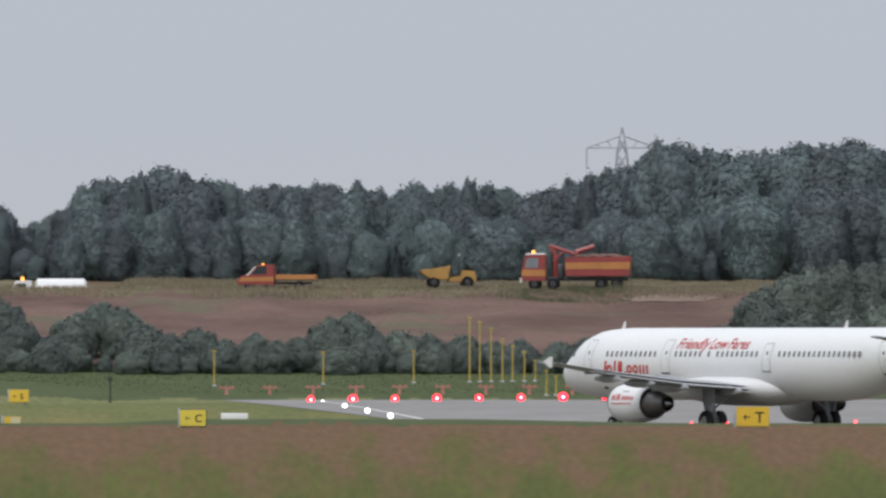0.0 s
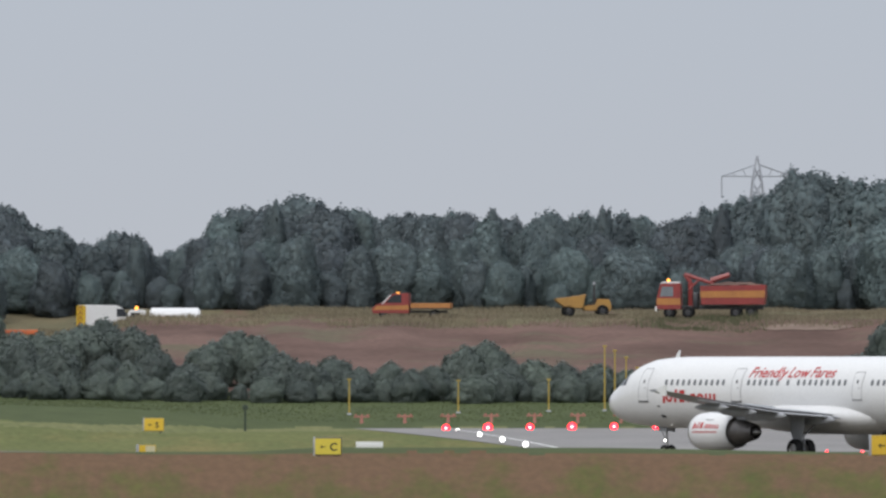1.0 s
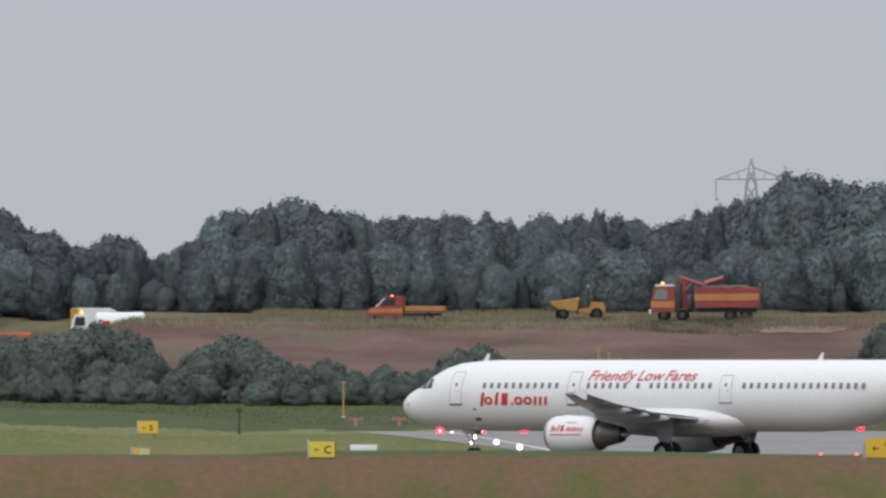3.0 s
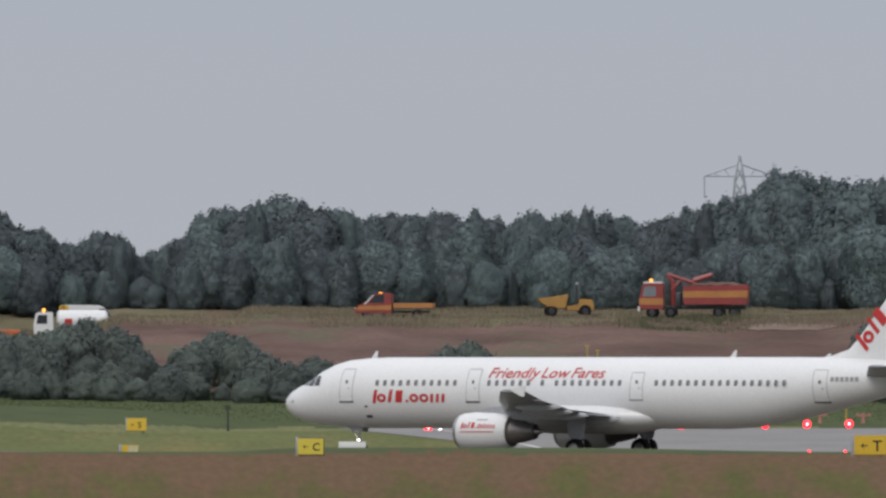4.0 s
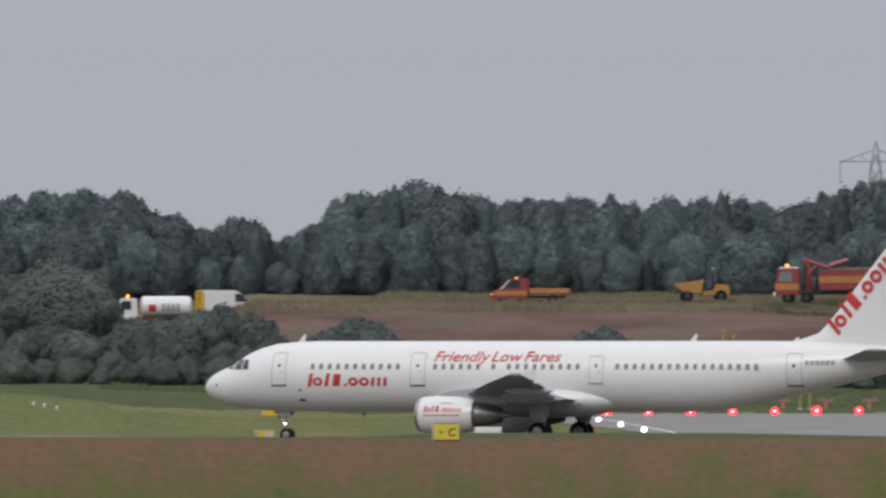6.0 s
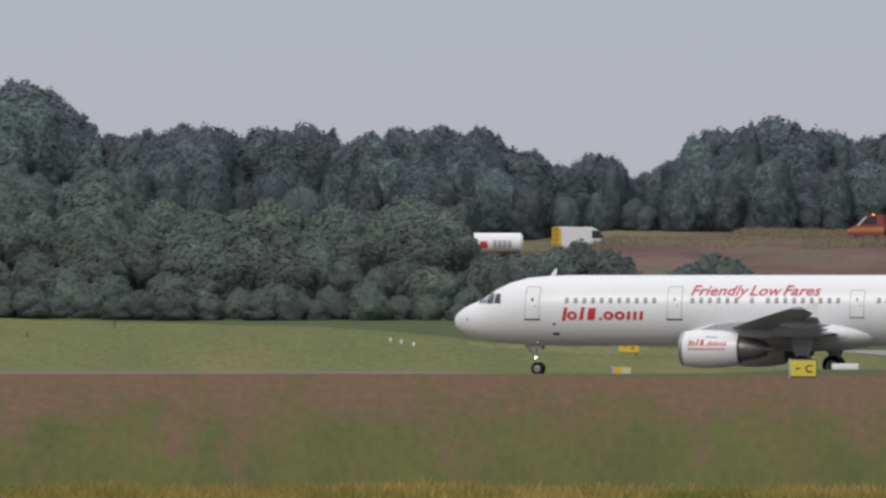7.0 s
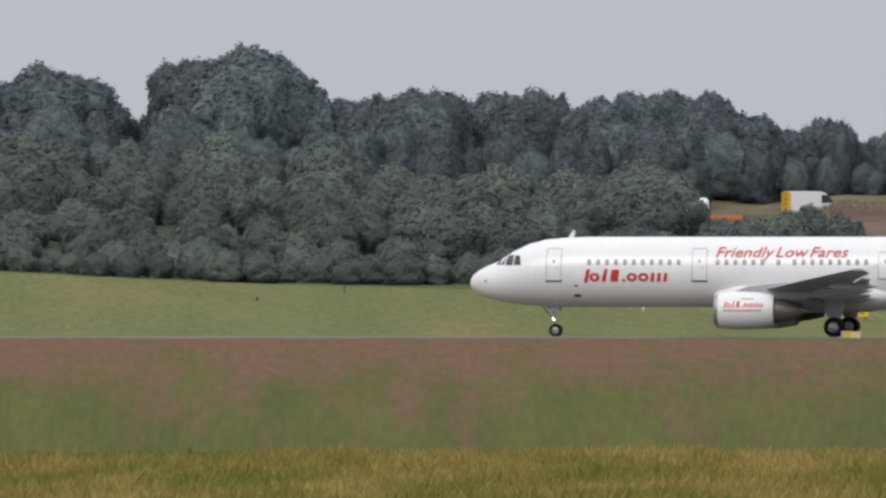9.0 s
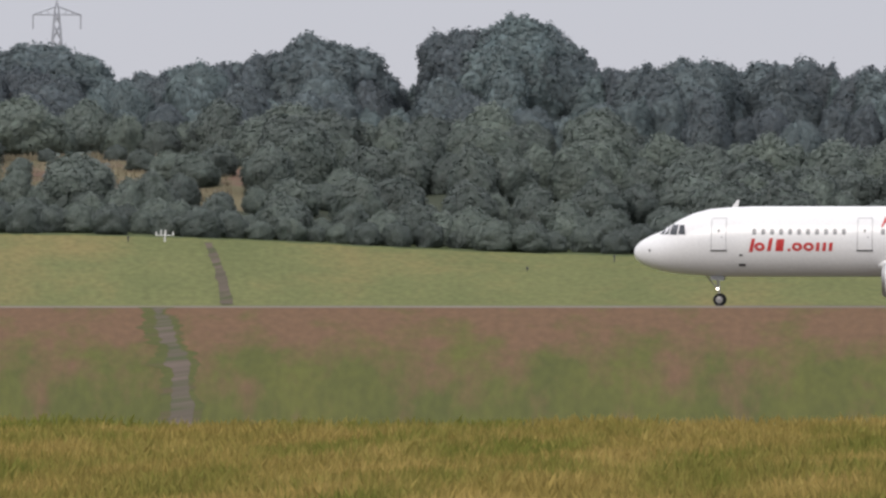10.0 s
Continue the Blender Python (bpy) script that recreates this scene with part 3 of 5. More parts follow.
def build_airliner():
    p = thing("airliner", "white twin-engine jet airliner with red lettering taxiing on asphalt", "airliner")
    G = GEAR
    n = 40
    ss = sorted(set([h[0] for h in HULL] + [0.1, 0.35, 0.75, 1.35, 2.4, 3.1, 4.0, 10, 15, 20, 25, 33, 35, 38, 40.3, 42.6]))
    rings, verts, faces = [], [], []
    for s in ss:
        top, low, half = hull_at(s)
        for i in range(n):
            a = 2 * math.pi * i / n
            verts.append((G - s, half * math.cos(a), (top + low) / 2 + (top - low) / 2 * math.sin(a)))
    for i in range(len(ss) - 1):
        for j in range(n):
            faces.append((i * n + j, (i + 1) * n + j, (i + 1) * n + (j + 1) % n, i * n + (j + 1) % n))
    faces.append(tuple(range(n)))
    obj("fuselage", verts, faces, M["white"], p, "white gloss painted fuselage", True)
    bm = bmesh.new()
    lathe(bm, [(G - 44.28, 0.33), (G - 44.36, 0.30), (G - 44.52, 0.2), (G - 44.45, 0.12), (G - 44.3, 0.05)], pose(0, 0, 4.86))
    part("tail_exhaust", bm, M["dark"], p, smooth=True)
    # belly fairing
    verts, faces = [], []
    fair = [(14.2, 0.9, 0.1), (14.9, 2.0, 0.5), (16.0, 2.4, 0.85), (18, 2.5, 1.0), (22, 2.4, 1.02), (23.8, 2.1, 0.95), (25.2, 1.55, 0.7), (26.3, 0.9, 0.4), (26.9, 0.2, 0.08)]
    for s, half, tall in fair:
        for i in range(20):
            a = 2 * math.pi * i / 20
            verts.append((G - s, half * math.cos(a) + (0.0), 2.42 + tall * math.sin(a) * (1.0 if math.sin(a) < 0 else 1.0)))
    for i in range(len(fair) - 1):
        for j in range(20):
            faces.append((i * 20 + j, (i + 1) * 20 + j, (i + 1) * 20 + (j + 1) % 20, i * 20 + (j + 1) % 20))
    obj("belly_fairing", verts, faces, M["white"], p, smooth=True)
    for side in (1, -1):
        bm = bmesh.new()
        wing_mesh(bm, [(G - 15.6, G - 23.2, side * 1.2, 2.45, 0.55), (G - 16.3, G - 23.0, side * 2.3, 2.55, 0.50), (G - 18.5, G - 22.9, side * 6.4, 2.85, 0.36),
                       (G - 21.3, G - 24.2, side * 11.7, 3.36, 0.25), (G - 24.4, G - 26.0, side * 16.8, 3.92, 0.14)])
        part("wing", bm, M["wing"], p, "grey metal wing with flaps slightly lowered", True)
        bm = bmesh.new()
        wing_mesh(bm, [(G - 22.5, G - 24.1, side * 2.5, 2.36, 0.22), (G - 22.6, G - 23.7, side * 6.3, 2.62, 0.18), (G - 24.0, G - 24.9, side * 11.7, 3.16, 0.14), (G - 24.6, G - 25.2, side * 13.6, 3.4, 0.1)])
        part("flap", bm, M["grey"], p, smooth=True)
        for y, s, z, k in ((3.4, 22.3, 2.35, 1.15), (6.9, 22.3, 2.58, 1.1), (9.4, 23.0, 2.80, 0.95), (12.0, 23.9, 3.06, 0.85)):
            bm = bmesh.new()
            lathe(bm, [(1.6 * k, 0.02), (1.2 * k, 0.12 * k), (0.3, 0.2 * k), (-0.8 * k, 0.2 * k), (-1.6 * k, 0.1 * k), (-2.0 * k, 0.01)], pose(G - s, side * y, z - 0.08) @ Matrix.Diagonal((1, 0.75, 1.3, 1)), 12)
            part("flap_track_fairing", bm, M["grey"], p, "grey flap track fairing", True)
        bm = bmesh.new()
        slab(bm, [(-25.1 + G, 3.96), (-25.8 + G, 4.22), (-26.02 + G, 4.22), (-26.0 + G, 3.92), (-26.0 + G, 3.62), (-25.8 + G, 3.62)], side * 16.78, side * 16.86)
        part("wingtip_fence", bm, M["white"], p, "white wingtip fence")
        bm = bmesh.new()
        wing_mesh(bm, [(G - 39.2, G - 42.5, side * 0.7, 4.75, 0.26), (G - 42.4, G - 43.9, side * 6.2, 5.32, 0.12)])
        part("tailplane", bm, M["wing"], p, "grey metal tailplane", True)
        # main gear
        bm = bmesh.new()
        rod(bm, (0.1, side * 3.8, 2.6), (0, side * 3.8, 0.58), 0.15, 0.11, 12)
        rod(bm, (0, side * 3.2, 0.58), (0, side * 4.4, 0.58), 0.09, None, 10)
        rod(bm, (0, side * 3.75, 1.25), (0.1, side * 2.4, 2.2), 0.07)
        rod(bm, (-0.2, side * 3.8, 1.5), (-0.32, side * 3.8, 0.85), 0.04)
        rod(bm, (-0.32, side * 3.8, 0.85), (-0.05, side * 3.8, 0.6), 0.04)
        part("main_gear_leg", bm, M["grey"], p, "pale grey landing gear leg", True)
        bm = bmesh.new()
        slab(bm, [(0.62, 2.7), (0.55, 1.5), (0.35, 1.12), (-0.4, 1.12), (-0.6, 1.7), (-0.65, 2.7)], side * 4.06, side * 4.11)
        part("gear_door", bm, M["grey"], p)
        build_engine(p, side)
        # doors, each as a thin raised seam with a dark sill
        for s, z0, z1, w in ((5.2, 3.28, 5.15, 0.42), (13.8, 3.28, 5.15, 0.42), (24.75, 3.4, 4.95, 0.40), (36.7, 3.28, 5.1, 0.42)):
            d = patch("cabin_door", s - w, s + w, z0, z1, M["white"], p, "white cabin door with a thin dark seam", side, 0.014, 0.0, 8)
            for a, b in ((s - w - 0.03, s - w + 0.005), (s + w - 0.005, s + w + 0.03)):
                patch("door_seam", a, b, z0, z1, M["seam"], d, "", side, 0.018, 0.0, 8)
            patch("door_seam", s - w, s + w, z1 - 0.01, z1 + 0.03, M["seam"], d, "", side, 0.018, 0, 1)
            patch("door_sill", s - w - 0.06, s + w + 0.06, z0 - 0.06, z0 + 0.03, M["dark"] if s != 24.75 else M["seam"], d, "", side, 0.022, 0, 1)
            patch("door_window", s - 0.07, s + 0.07, 4.32, 4.52, M["glass"], d, "", side, 0.022, 0.3, 4)
            patch("door_handle", s + 0.12 * side, s + 0.24 * side, 4.02, 4.08, M["seam"], d, "", side, 0.022, 0, 1)
        # cabin windows, sharing one mesh for each side
        proto = None
        for first, count in ((7.3, 11), (14.87, 6), (18.45, 1), (19.4, 9), (26.05, 17)):
            for i in range(count):
                s = first + 0.527 * i
                if proto is None:
                    proto = patch("cabin_window", s - 0.12, s + 0.12, 4.2, 4.54, M["cabin_glass"], p, "", side, 0.012, 0.35, 5)
                    s_first = s
                else:
                    w = new("cabin_window", proto.data)
                    w.parent = p
                    w.location = (s_first - s, 0, 0)
        # flight deck windows
        for a, b, c, d_, z0, z1 in ((1.62, 2.16, 1.98, 2.28, 4.2, 4.66), (2.24, 2.70, 2.36, 2.74, 4.18, 4.78), (2.78, 3.22, 2.82, 3.12, 4.2, 4.76)):
            vs = []
            for q in range(5):
                t = q / 4
                vs += [skin(a + (c - a) * t, z0 + (z1 - z0) * t, side, 0.02), skin(b + (d_ - b) * t, z0 + (z1 - z0) * t, side, 0.02)]
            obj("windscreen", vs, [(2 * q, 2 * q + 1, 2 * q + 3, 2 * q + 2) for q in range(4)], M["glass"], p, "dark cockpit window", True)
        mark = (lambda x, y: skin(6.9 + x, 3.18 + 0.82 * y, 1, 0.016)) if side > 0 else (lambda x, y: skin(11.9 - x, 3.18 + 0.82 * y, -1, 0.016))
        put_mark(p, mark)
        say = (lambda x, y: skin(14.75 + x, 4.46 + y, 1, 0.03)) if side > 0 else (lambda x, y: skin(22.3 - x, 4.46 + y, -1, 0.016))
        lettering("Friendly Low Fares", "slogan", say, p, M["red"], 0.78, 7.8)
        reg = [[(37.35 + 0.3 * i, 4.45), (37.57 + 0.3 * i, 4.45), (37.57 + 0.3 * i, 4.72), (37.35 + 0.3 * i, 4.72)] for i in range(6)]
        for q in reg:
            letter_blocks(p, "registration_bar", lambda x, y: skin(x, y, side, 0.016), [q], M["seam"])
        for s0, z0, s1, z1 in ((6.35, 2.35, 6.75, 2.5), (6.4, 2.95, 6.6, 3.05), (1.0, 3.2, 1.1, 3.34)):
            patch("vent", s0, s1, z0, z1, M["dark"], p, "", side, 0.016, 0, 2)
        c, sn = math.cos(radians(50.5)), math.sin(radians(50.5))

        def on_fin(x, y, side=side):
            if side < 0:
                x = 5.0 - x
                y = 1.0 - y
            a, b = x * 1.16, (y - 0.1) * 1.2
            sx, z = 38.08 + a * c + b * (sn if side > 0 else sn), 6.22 + a * sn - b * c + 0.55
            return Vector((G - sx, side * 0.24, z)) if side > 0 else Vector((G - sx, -0.24, z))
        flip = (lambda x, y: on_fin(x, 1.0 - y)) if side > 0 else on_fin
        put_mark(p, flip)
    bm = bmesh.new()
    fin_mesh(bm, [(5.4, G - 34.9, G - 42.2, 0.20), (5.85, G - 36.3, G - 42.25, 0.21), (6.3, G - 37.7, G - 42.3, 0.22), (7.0, G - 38.4, G - 42.45, 0.215), (11.5, G - 42.0, G - 43.75, 0.13)])
    part("fin", bm, M["white"], p, "white tail fin with red word mark", True)
    for s, h in ((5.9, 0.42), (30.0, 0.40), (36.2, 0.22)):
        bm = bmesh.new()
        top = hull_at(s)[0]
        slab(bm, [(G - s + 0.15, top - 0.04), (G - s - 0.2, top + h), (G - s - 0.32, top + h), (G - s - 0.25, top - 0.04)], -0.02, 0.02)
        part("antenna", bm, M["white"], p)
    # nose gear
    bm = bmesh.new()
    x = G - 5.07
    rod(bm, (x + 0.15, 0, 2.0), (x, 0, 0.38), 0.09, 0.06, 12)
    rod(bm, (x, -0.28, 0.38), (x, 0.28, 0.38), 0.05)
    rod(bm, (x + 0.9, 0, 1.9), (x + 0.05, 0, 0.95), 0.045)
    part("nose_gear_leg", bm, M["metal"], p, "bare metal nose gear leg", True)
    for y in (-0.32, 0.32):
        bm = bmesh.new()
        slab(bm, [(x + 0.55, 1.9), (x + 0.5, 1.55), (x - 0.25, 1.5), (x - 0.35, 1.85)], y - 0.015, y + 0.015)
        part("nose_gear_door", bm, M["grey"], p)
    bm = bmesh.new()
    bmesh.ops.create_icosphere(bm, subdivisions=2, radius=0.045, matrix=pose(x + 0.12, 0.12, 1.02))
    part("taxi_light", bm, M["white_light"], p, "glowing white taxi light")
    wheels = [(wheel("nose_wheel", p, 0.38, 0.24, (x, y, 0.38)), 0.38) for y in (-0.22, 0.22)]
    wheels += [(wheel("main_wheel", p, 0.585, 0.42, (0, s * 3.8 + d, 0.585)), 0.585) for s in (1, -1) for d in (-0.44, 0.44)]
    return p, wheels


airliner, plane_wheels = build_airliner()
# time, bearing of the nose, range of the main gear in metres, and the angle by which the nose points away from the line across the view
TAXI = [(0.0, 1222, 784.3, 59.0), (1.0, 1060.5, 788.8, 51.7), (2.5, 794, 795.0, 41.0), (4.5, 418, 801.2, 28.7), (5.5, 225, 803.7, 22.3), (7.5, -157, 807.4, 13.0), (9.0, -441, 809.2, 8.3), (10.0, -629, 810.0, 6.3)]


def taxi_rows(step):
    ts = np.array([row[0] for row in TAXI])
    fit = [np.polyfit(ts, [row[k] for row in TAXI], 4) for k in (1, 2, 3)]
    rows = []
    for i in range(int(round(10.0 / step)) + 1):
        t = i * step
        u, r, a = (float(np.polyval(f, t)) for f in fit)
        x, y = spot(u, (r + GEAR * math.sin(radians(a))) / PACE)
        turn = 180 - math.degrees((u - 784) / (F * PACE)) - a
        x, y = x - GEAR * math.cos(radians(turn)), y - GEAR * math.sin(radians(turn))
        z = lerp_rows([(0, -0.42), (4.5, -0.46), (5.5, -0.44), (7.5, -0.14), (9.0, -0.05), (10.0, -0.05)], t)
        rows.append((t, pose(x, y, z, 0, 0, turn)))
    return rows


def spin_rows(w, radius, path, step):
    """The turning of a wheel that rolls along the given path."""
    rows, gone, last, home = [], 0.0, None, w.location.copy()
    for t, m in path:
        if last is not None:
            gone += (m.translation - last).length
        last = m.translation.copy()
        rows.append((t, Matrix.Translation(home) @ Matrix.Rotation(gone / radius, 4, "Y")))
    return rows


# ---- trees and bushes ----
def crown_mesh(name, rng, shape, height, width, base, leaves, leaf, mat, fine):
    """A crown: boughs swelling out of an uneven leafy mass, and many small leaf sprays standing off its surface."""
    off = Vector((rng.random() * 90, rng.random() * 90, rng.random() * 90))

    def reach(d):
        e = Vector((d.x, d.y, d.z * (height - base) / width))
        k = 0.66 + 0.26 * noise.noise(e * 1.3 + off) + 0.42 * abs(noise.noise(e * 2.1 + off)) + 0.26 * abs(noise.noise(e * 4.6 + off)) + 0.08 * noise.noise(e * 10.0 + off)
        k = 0.80 + {"broad": 0.6, "tall": 0.75, "bush": 0.8}[shape] * (k - 0.80)
        if shape == "tall":
            k *= 1.05 - 0.16 * max(0.0, d.z) * (1 - 0.6 * max(0.0, d.z))
        return k

    def place(d, k):
        z = base + (height - base) * (0.42 + 0.58 * d.z * k) if d.z > 0 else base + (height - base) * (0.42 + 0.42 * d.z * min(k, 1.0))
        k *= 1.0 if d.z > 0 else min(1.5, 1 / max(0.2, math.hypot(d.x, d.y)) ** 0.75)
        return Vector((d.x * width * 0.5 * k, d.y * width * 0.5 * k, z))

    bm = bmesh.new()
    bmesh.ops.create_icosphere(bm, subdivisions=fine, radius=1.0)
    for v in bm.verts:
        d = v.co.normalized()
        v.co = place(d, reach(d))
    zs = sorted(v.co.z for v in bm.verts)
    ws = sorted(math.hypot(v.co.x, v.co.y) for v in bm.verts)
    kz, kw = 0.95 * height / zs[int(len(zs) * 0.985)], 0.47 * width / ws[int(len(ws) * 0.96)]
    for v in bm.verts:
        v.co = (v.co.x * kw, v.co.y * kw, v.co.z * kz)
    bm.normal_update()
    verts, normals, faces = [v.co.copy() for v in bm.verts], [v.normal.copy() for v in bm.verts], [tuple(v.index for v in f.verts) for f in bm.faces]
    slots = [1] * len(faces)
    sites = rng.choices(faces, weights=[f.calc_area() for f in bm.faces], k=leaves)
    bm.free()
    for site in sites:
        p, q = sorted((rng.random(), rng.random()))
        w = (p, q - p, 1 - q)
        c, out = sum((verts[i] * x for i, x in zip(site, w)), Vector()), sum((normals[i] * x for i, x in zip(site, w)), Vector()).normalized()
        stand = leaf * (2.1 * rng.random() ** 1.5 - 0.1) + (leaf * 1.6 * rng.random() if rng.random() < 0.08 else 0.0)
        c += out * stand
        nrm = (out + Vector((rng.gauss(0, 0.45), rng.gauss(0, 0.45), rng.gauss(0.2, 0.55)))).normalized()
        a = nrm.orthogonal().normalized()
        b = nrm.cross(a)
        t = rng.uniform(0, 6.28)
        a, b = a * math.cos(t) + b * math.sin(t), b * math.cos(t) - a * math.sin(t)
        r = leaf * rng.uniform(0.6, 1.4)
        k = len(verts)
        verts += [c + a * r, c + b * r * 0.8 - a * r * 0.4, c - b * r * 0.8 - a * r * 0.5]
        normals += [(out * 0.68 + nrm * 0.32).normalized()] * 3
        faces.append((k, k + 1, k + 2))
        slots.append(0)
    me = bpy.data.meshes.new(name)
    me.from_pydata(verts, [], faces)
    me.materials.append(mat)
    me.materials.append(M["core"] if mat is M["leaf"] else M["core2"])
    me.polygons.foreach_set("material_index", np.asarray(slots, dtype=np.int32))
    me.polygons.foreach_set("use_smooth", np.ones(len(faces), dtype=bool))
    me.update()
    me.normals_split_custom_set_from_vertices(normals)
    return me


def make_tree(name, seed, height, width, base, shape, leaves, leaf, mat, label, category, group, fine=3):
    """A tree or bush: trunk with limbs, and a leafy crown."""
    rng = random.Random(seed)
    t = thing(name, label, category, group)
    crown = new("crown", crown_mesh("crown", rng, shape, height, width, base, leaves, leaf, mat, fine))
    crown.parent = t
    bm = bmesh.new()
    rod(bm, (0, 0, -0.4), (0.05, 0, height * 0.55), 0.028 * height, 0.012 * height, 8)
    for i in range(6):
        a = 1.05 * i + rng.uniform(-0.3, 0.3)
        q = rng.uniform(0.2, 0.34) * width
        rod(bm, (0.02, 0, height * rng.uniform(0.15, 0.35)), (q * math.cos(a), q * math.sin(a), height * rng.uniform(0.5, 0.75)), 0.012 * height, 0.005 * height, 5)
    part("trunk", bm, M["bark"], t, "grey-brown trunk and limbs")
    return t


KINDS = {"great_oak": [], "oak": [], "ash": [], "bush": []}
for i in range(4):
    KINDS["oak"].append(make_tree("tree", 11 + i, 9.0, 9.0, -0.9, "broad", 5200, 0.20, M["leaf"], "dark green broadleaf tree, painted hazy blue-grey, in a dense wood", "tree", "wood behind the bank"))
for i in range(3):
    KINDS["great_oak"].append(make_tree("tree", 91 + i, 13.0, 14.0, -0.6, "broad", 9500, 0.24, M["leaf"], "broad dark green oak, painted hazy blue-grey, standing above the wood", "tree", "wood behind the bank", 4))
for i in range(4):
    KINDS["ash"].append(make_tree("tree", 31 + i, 9.0, 6.4, -1.2, "tall", 4200, 0.19, M["leaf"], "tall dark green tree, painted hazy blue-grey, with an uneven top", "tree", "wood behind the bank"))
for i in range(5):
    KINDS["bush"].append(make_tree("bush", 71 + i, 3.2, 4.1, -0.5, "bush", 3300, 0.135, M["leaf2"], "dense green hawthorn bush, paled with painted haze, on rough grass", "bush", "scrub along the bank"))
used = set()
tree_rng = random.Random(5)


def plant(kind, u, r, tall, wide=1.0, lean=0.0):
    """Sets a tree of that kind and height on the ground."""
    i = tree_rng.randrange(len(KINDS[kind]))
    proto = KINDS[kind][i]
    size = tall / {"bush": 3.2, "great_oak": 13.0}.get(kind, 9.0)
    x, y = spot(u, r)
    m = pose(x, y, ground_z(u, r) - 0.05, 0, 0, tree_rng.uniform(0, 360)) @ Matrix.Diagonal((size * wide, size * wide, size, 1))
    if (kind, i) not in used:
        used.add((kind, i))
        proto.matrix_basis = m
        return proto
    return copy_thing(proto, m @ Matrix.Diagonal((1 / proto.scale[0], 1 / proto.scale[1], 1 / proto.scale[2], 1)))


# the wood's skyline: bearing and elevation of the tops
SKYLINE = [(-1900, 365), (-1751, 372), (-1545, 388), (-1411, 366), (-1320, 362), (-1100, 385), (-1030, 402), (-850, 372), (-715, 388),
           (-639, 363), (-499, 358), (-449, 388), (-359, 355), (-259, 378), (-119, 363), (-19, 363), (51, 400), (81, 413), (130, 432), (191, 408), (245, 450), (265, 462), (310, 425), (350, 412), (385, 368), (500, 346),
           (600, 370), (640, 382), (800, 370), (890, 386), (985, 366), (1060, 370), (1165, 392), (1220, 370), (1370, 332), (1405, 302), (1470, 312), (1492, 348), (1520, 322), (1620, 306), (1712, 303), (1900, 318)]


def build_wood():
    # single broad oaks that stand above the rest: bearing, top, width of the crown
    for u, top, wide in ((-848, 284, 14.5), (-915, 300, 12.0), (-795, 300, 13.0), (-1175, 316, 14.0), (-1240, 340, 11.0), (-1120, 345, 10.0), (-1682, 326, 14.0), (-1740, 338, 11.0), (-1620, 345, 10.0), (-1850, 340, 12.0), (-20, 364, 8.0)):
        r = 696
        tall = level(top, r) - ground_z(u, r)
        plant("great_oak", u, r, tall, wide / tall * 13.0 / 14.0)
    u = -1900.0
    while u < 1920:
        r = 688 + tree_rng.uniform(0, 12)
        top = min(lerp_rows(SKYLINE, u + q) for q in (-12, 0, 12))
        tall = (level(top, r) - ground_z(u, r)) * tree_rng.uniform(0.95, 1.04)
        kind = "oak" if tree_rng.random() < 0.6 else "ash"
        plant(kind, u, r, max(3.0, tall), tree_rng.uniform(0.66, 0.95) if kind == "oak" else tree_rng.uniform(0.9, 1.2))
        u += tree_rng.uniform(26, 44)
    # thin leading shoots above the canopy
    for u, top in ((843, 360), (1040, 356), (620, 366), (460, 352), (1250, 354), (215, 412)):
        r = 690
        plant("ash", u, r, level(top, r) - ground_z(u, r), 0.42)
    u = -1900.0
    while u < 1920:
        top = lerp_rows(SKYLINE, u)
        r = (675 if not 60 < u < 260 else 680) + tree_rng.uniform(0, 9)
        full = level(top, r) - ground_z(u, r)
        plant("ash" if tree_rng.random() < 0.5 else "oak", u, r, max(2.2, full * tree_rng.uniform(0.5, 0.82)), 0.95)
        u += tree_rng.uniform(50, 75)


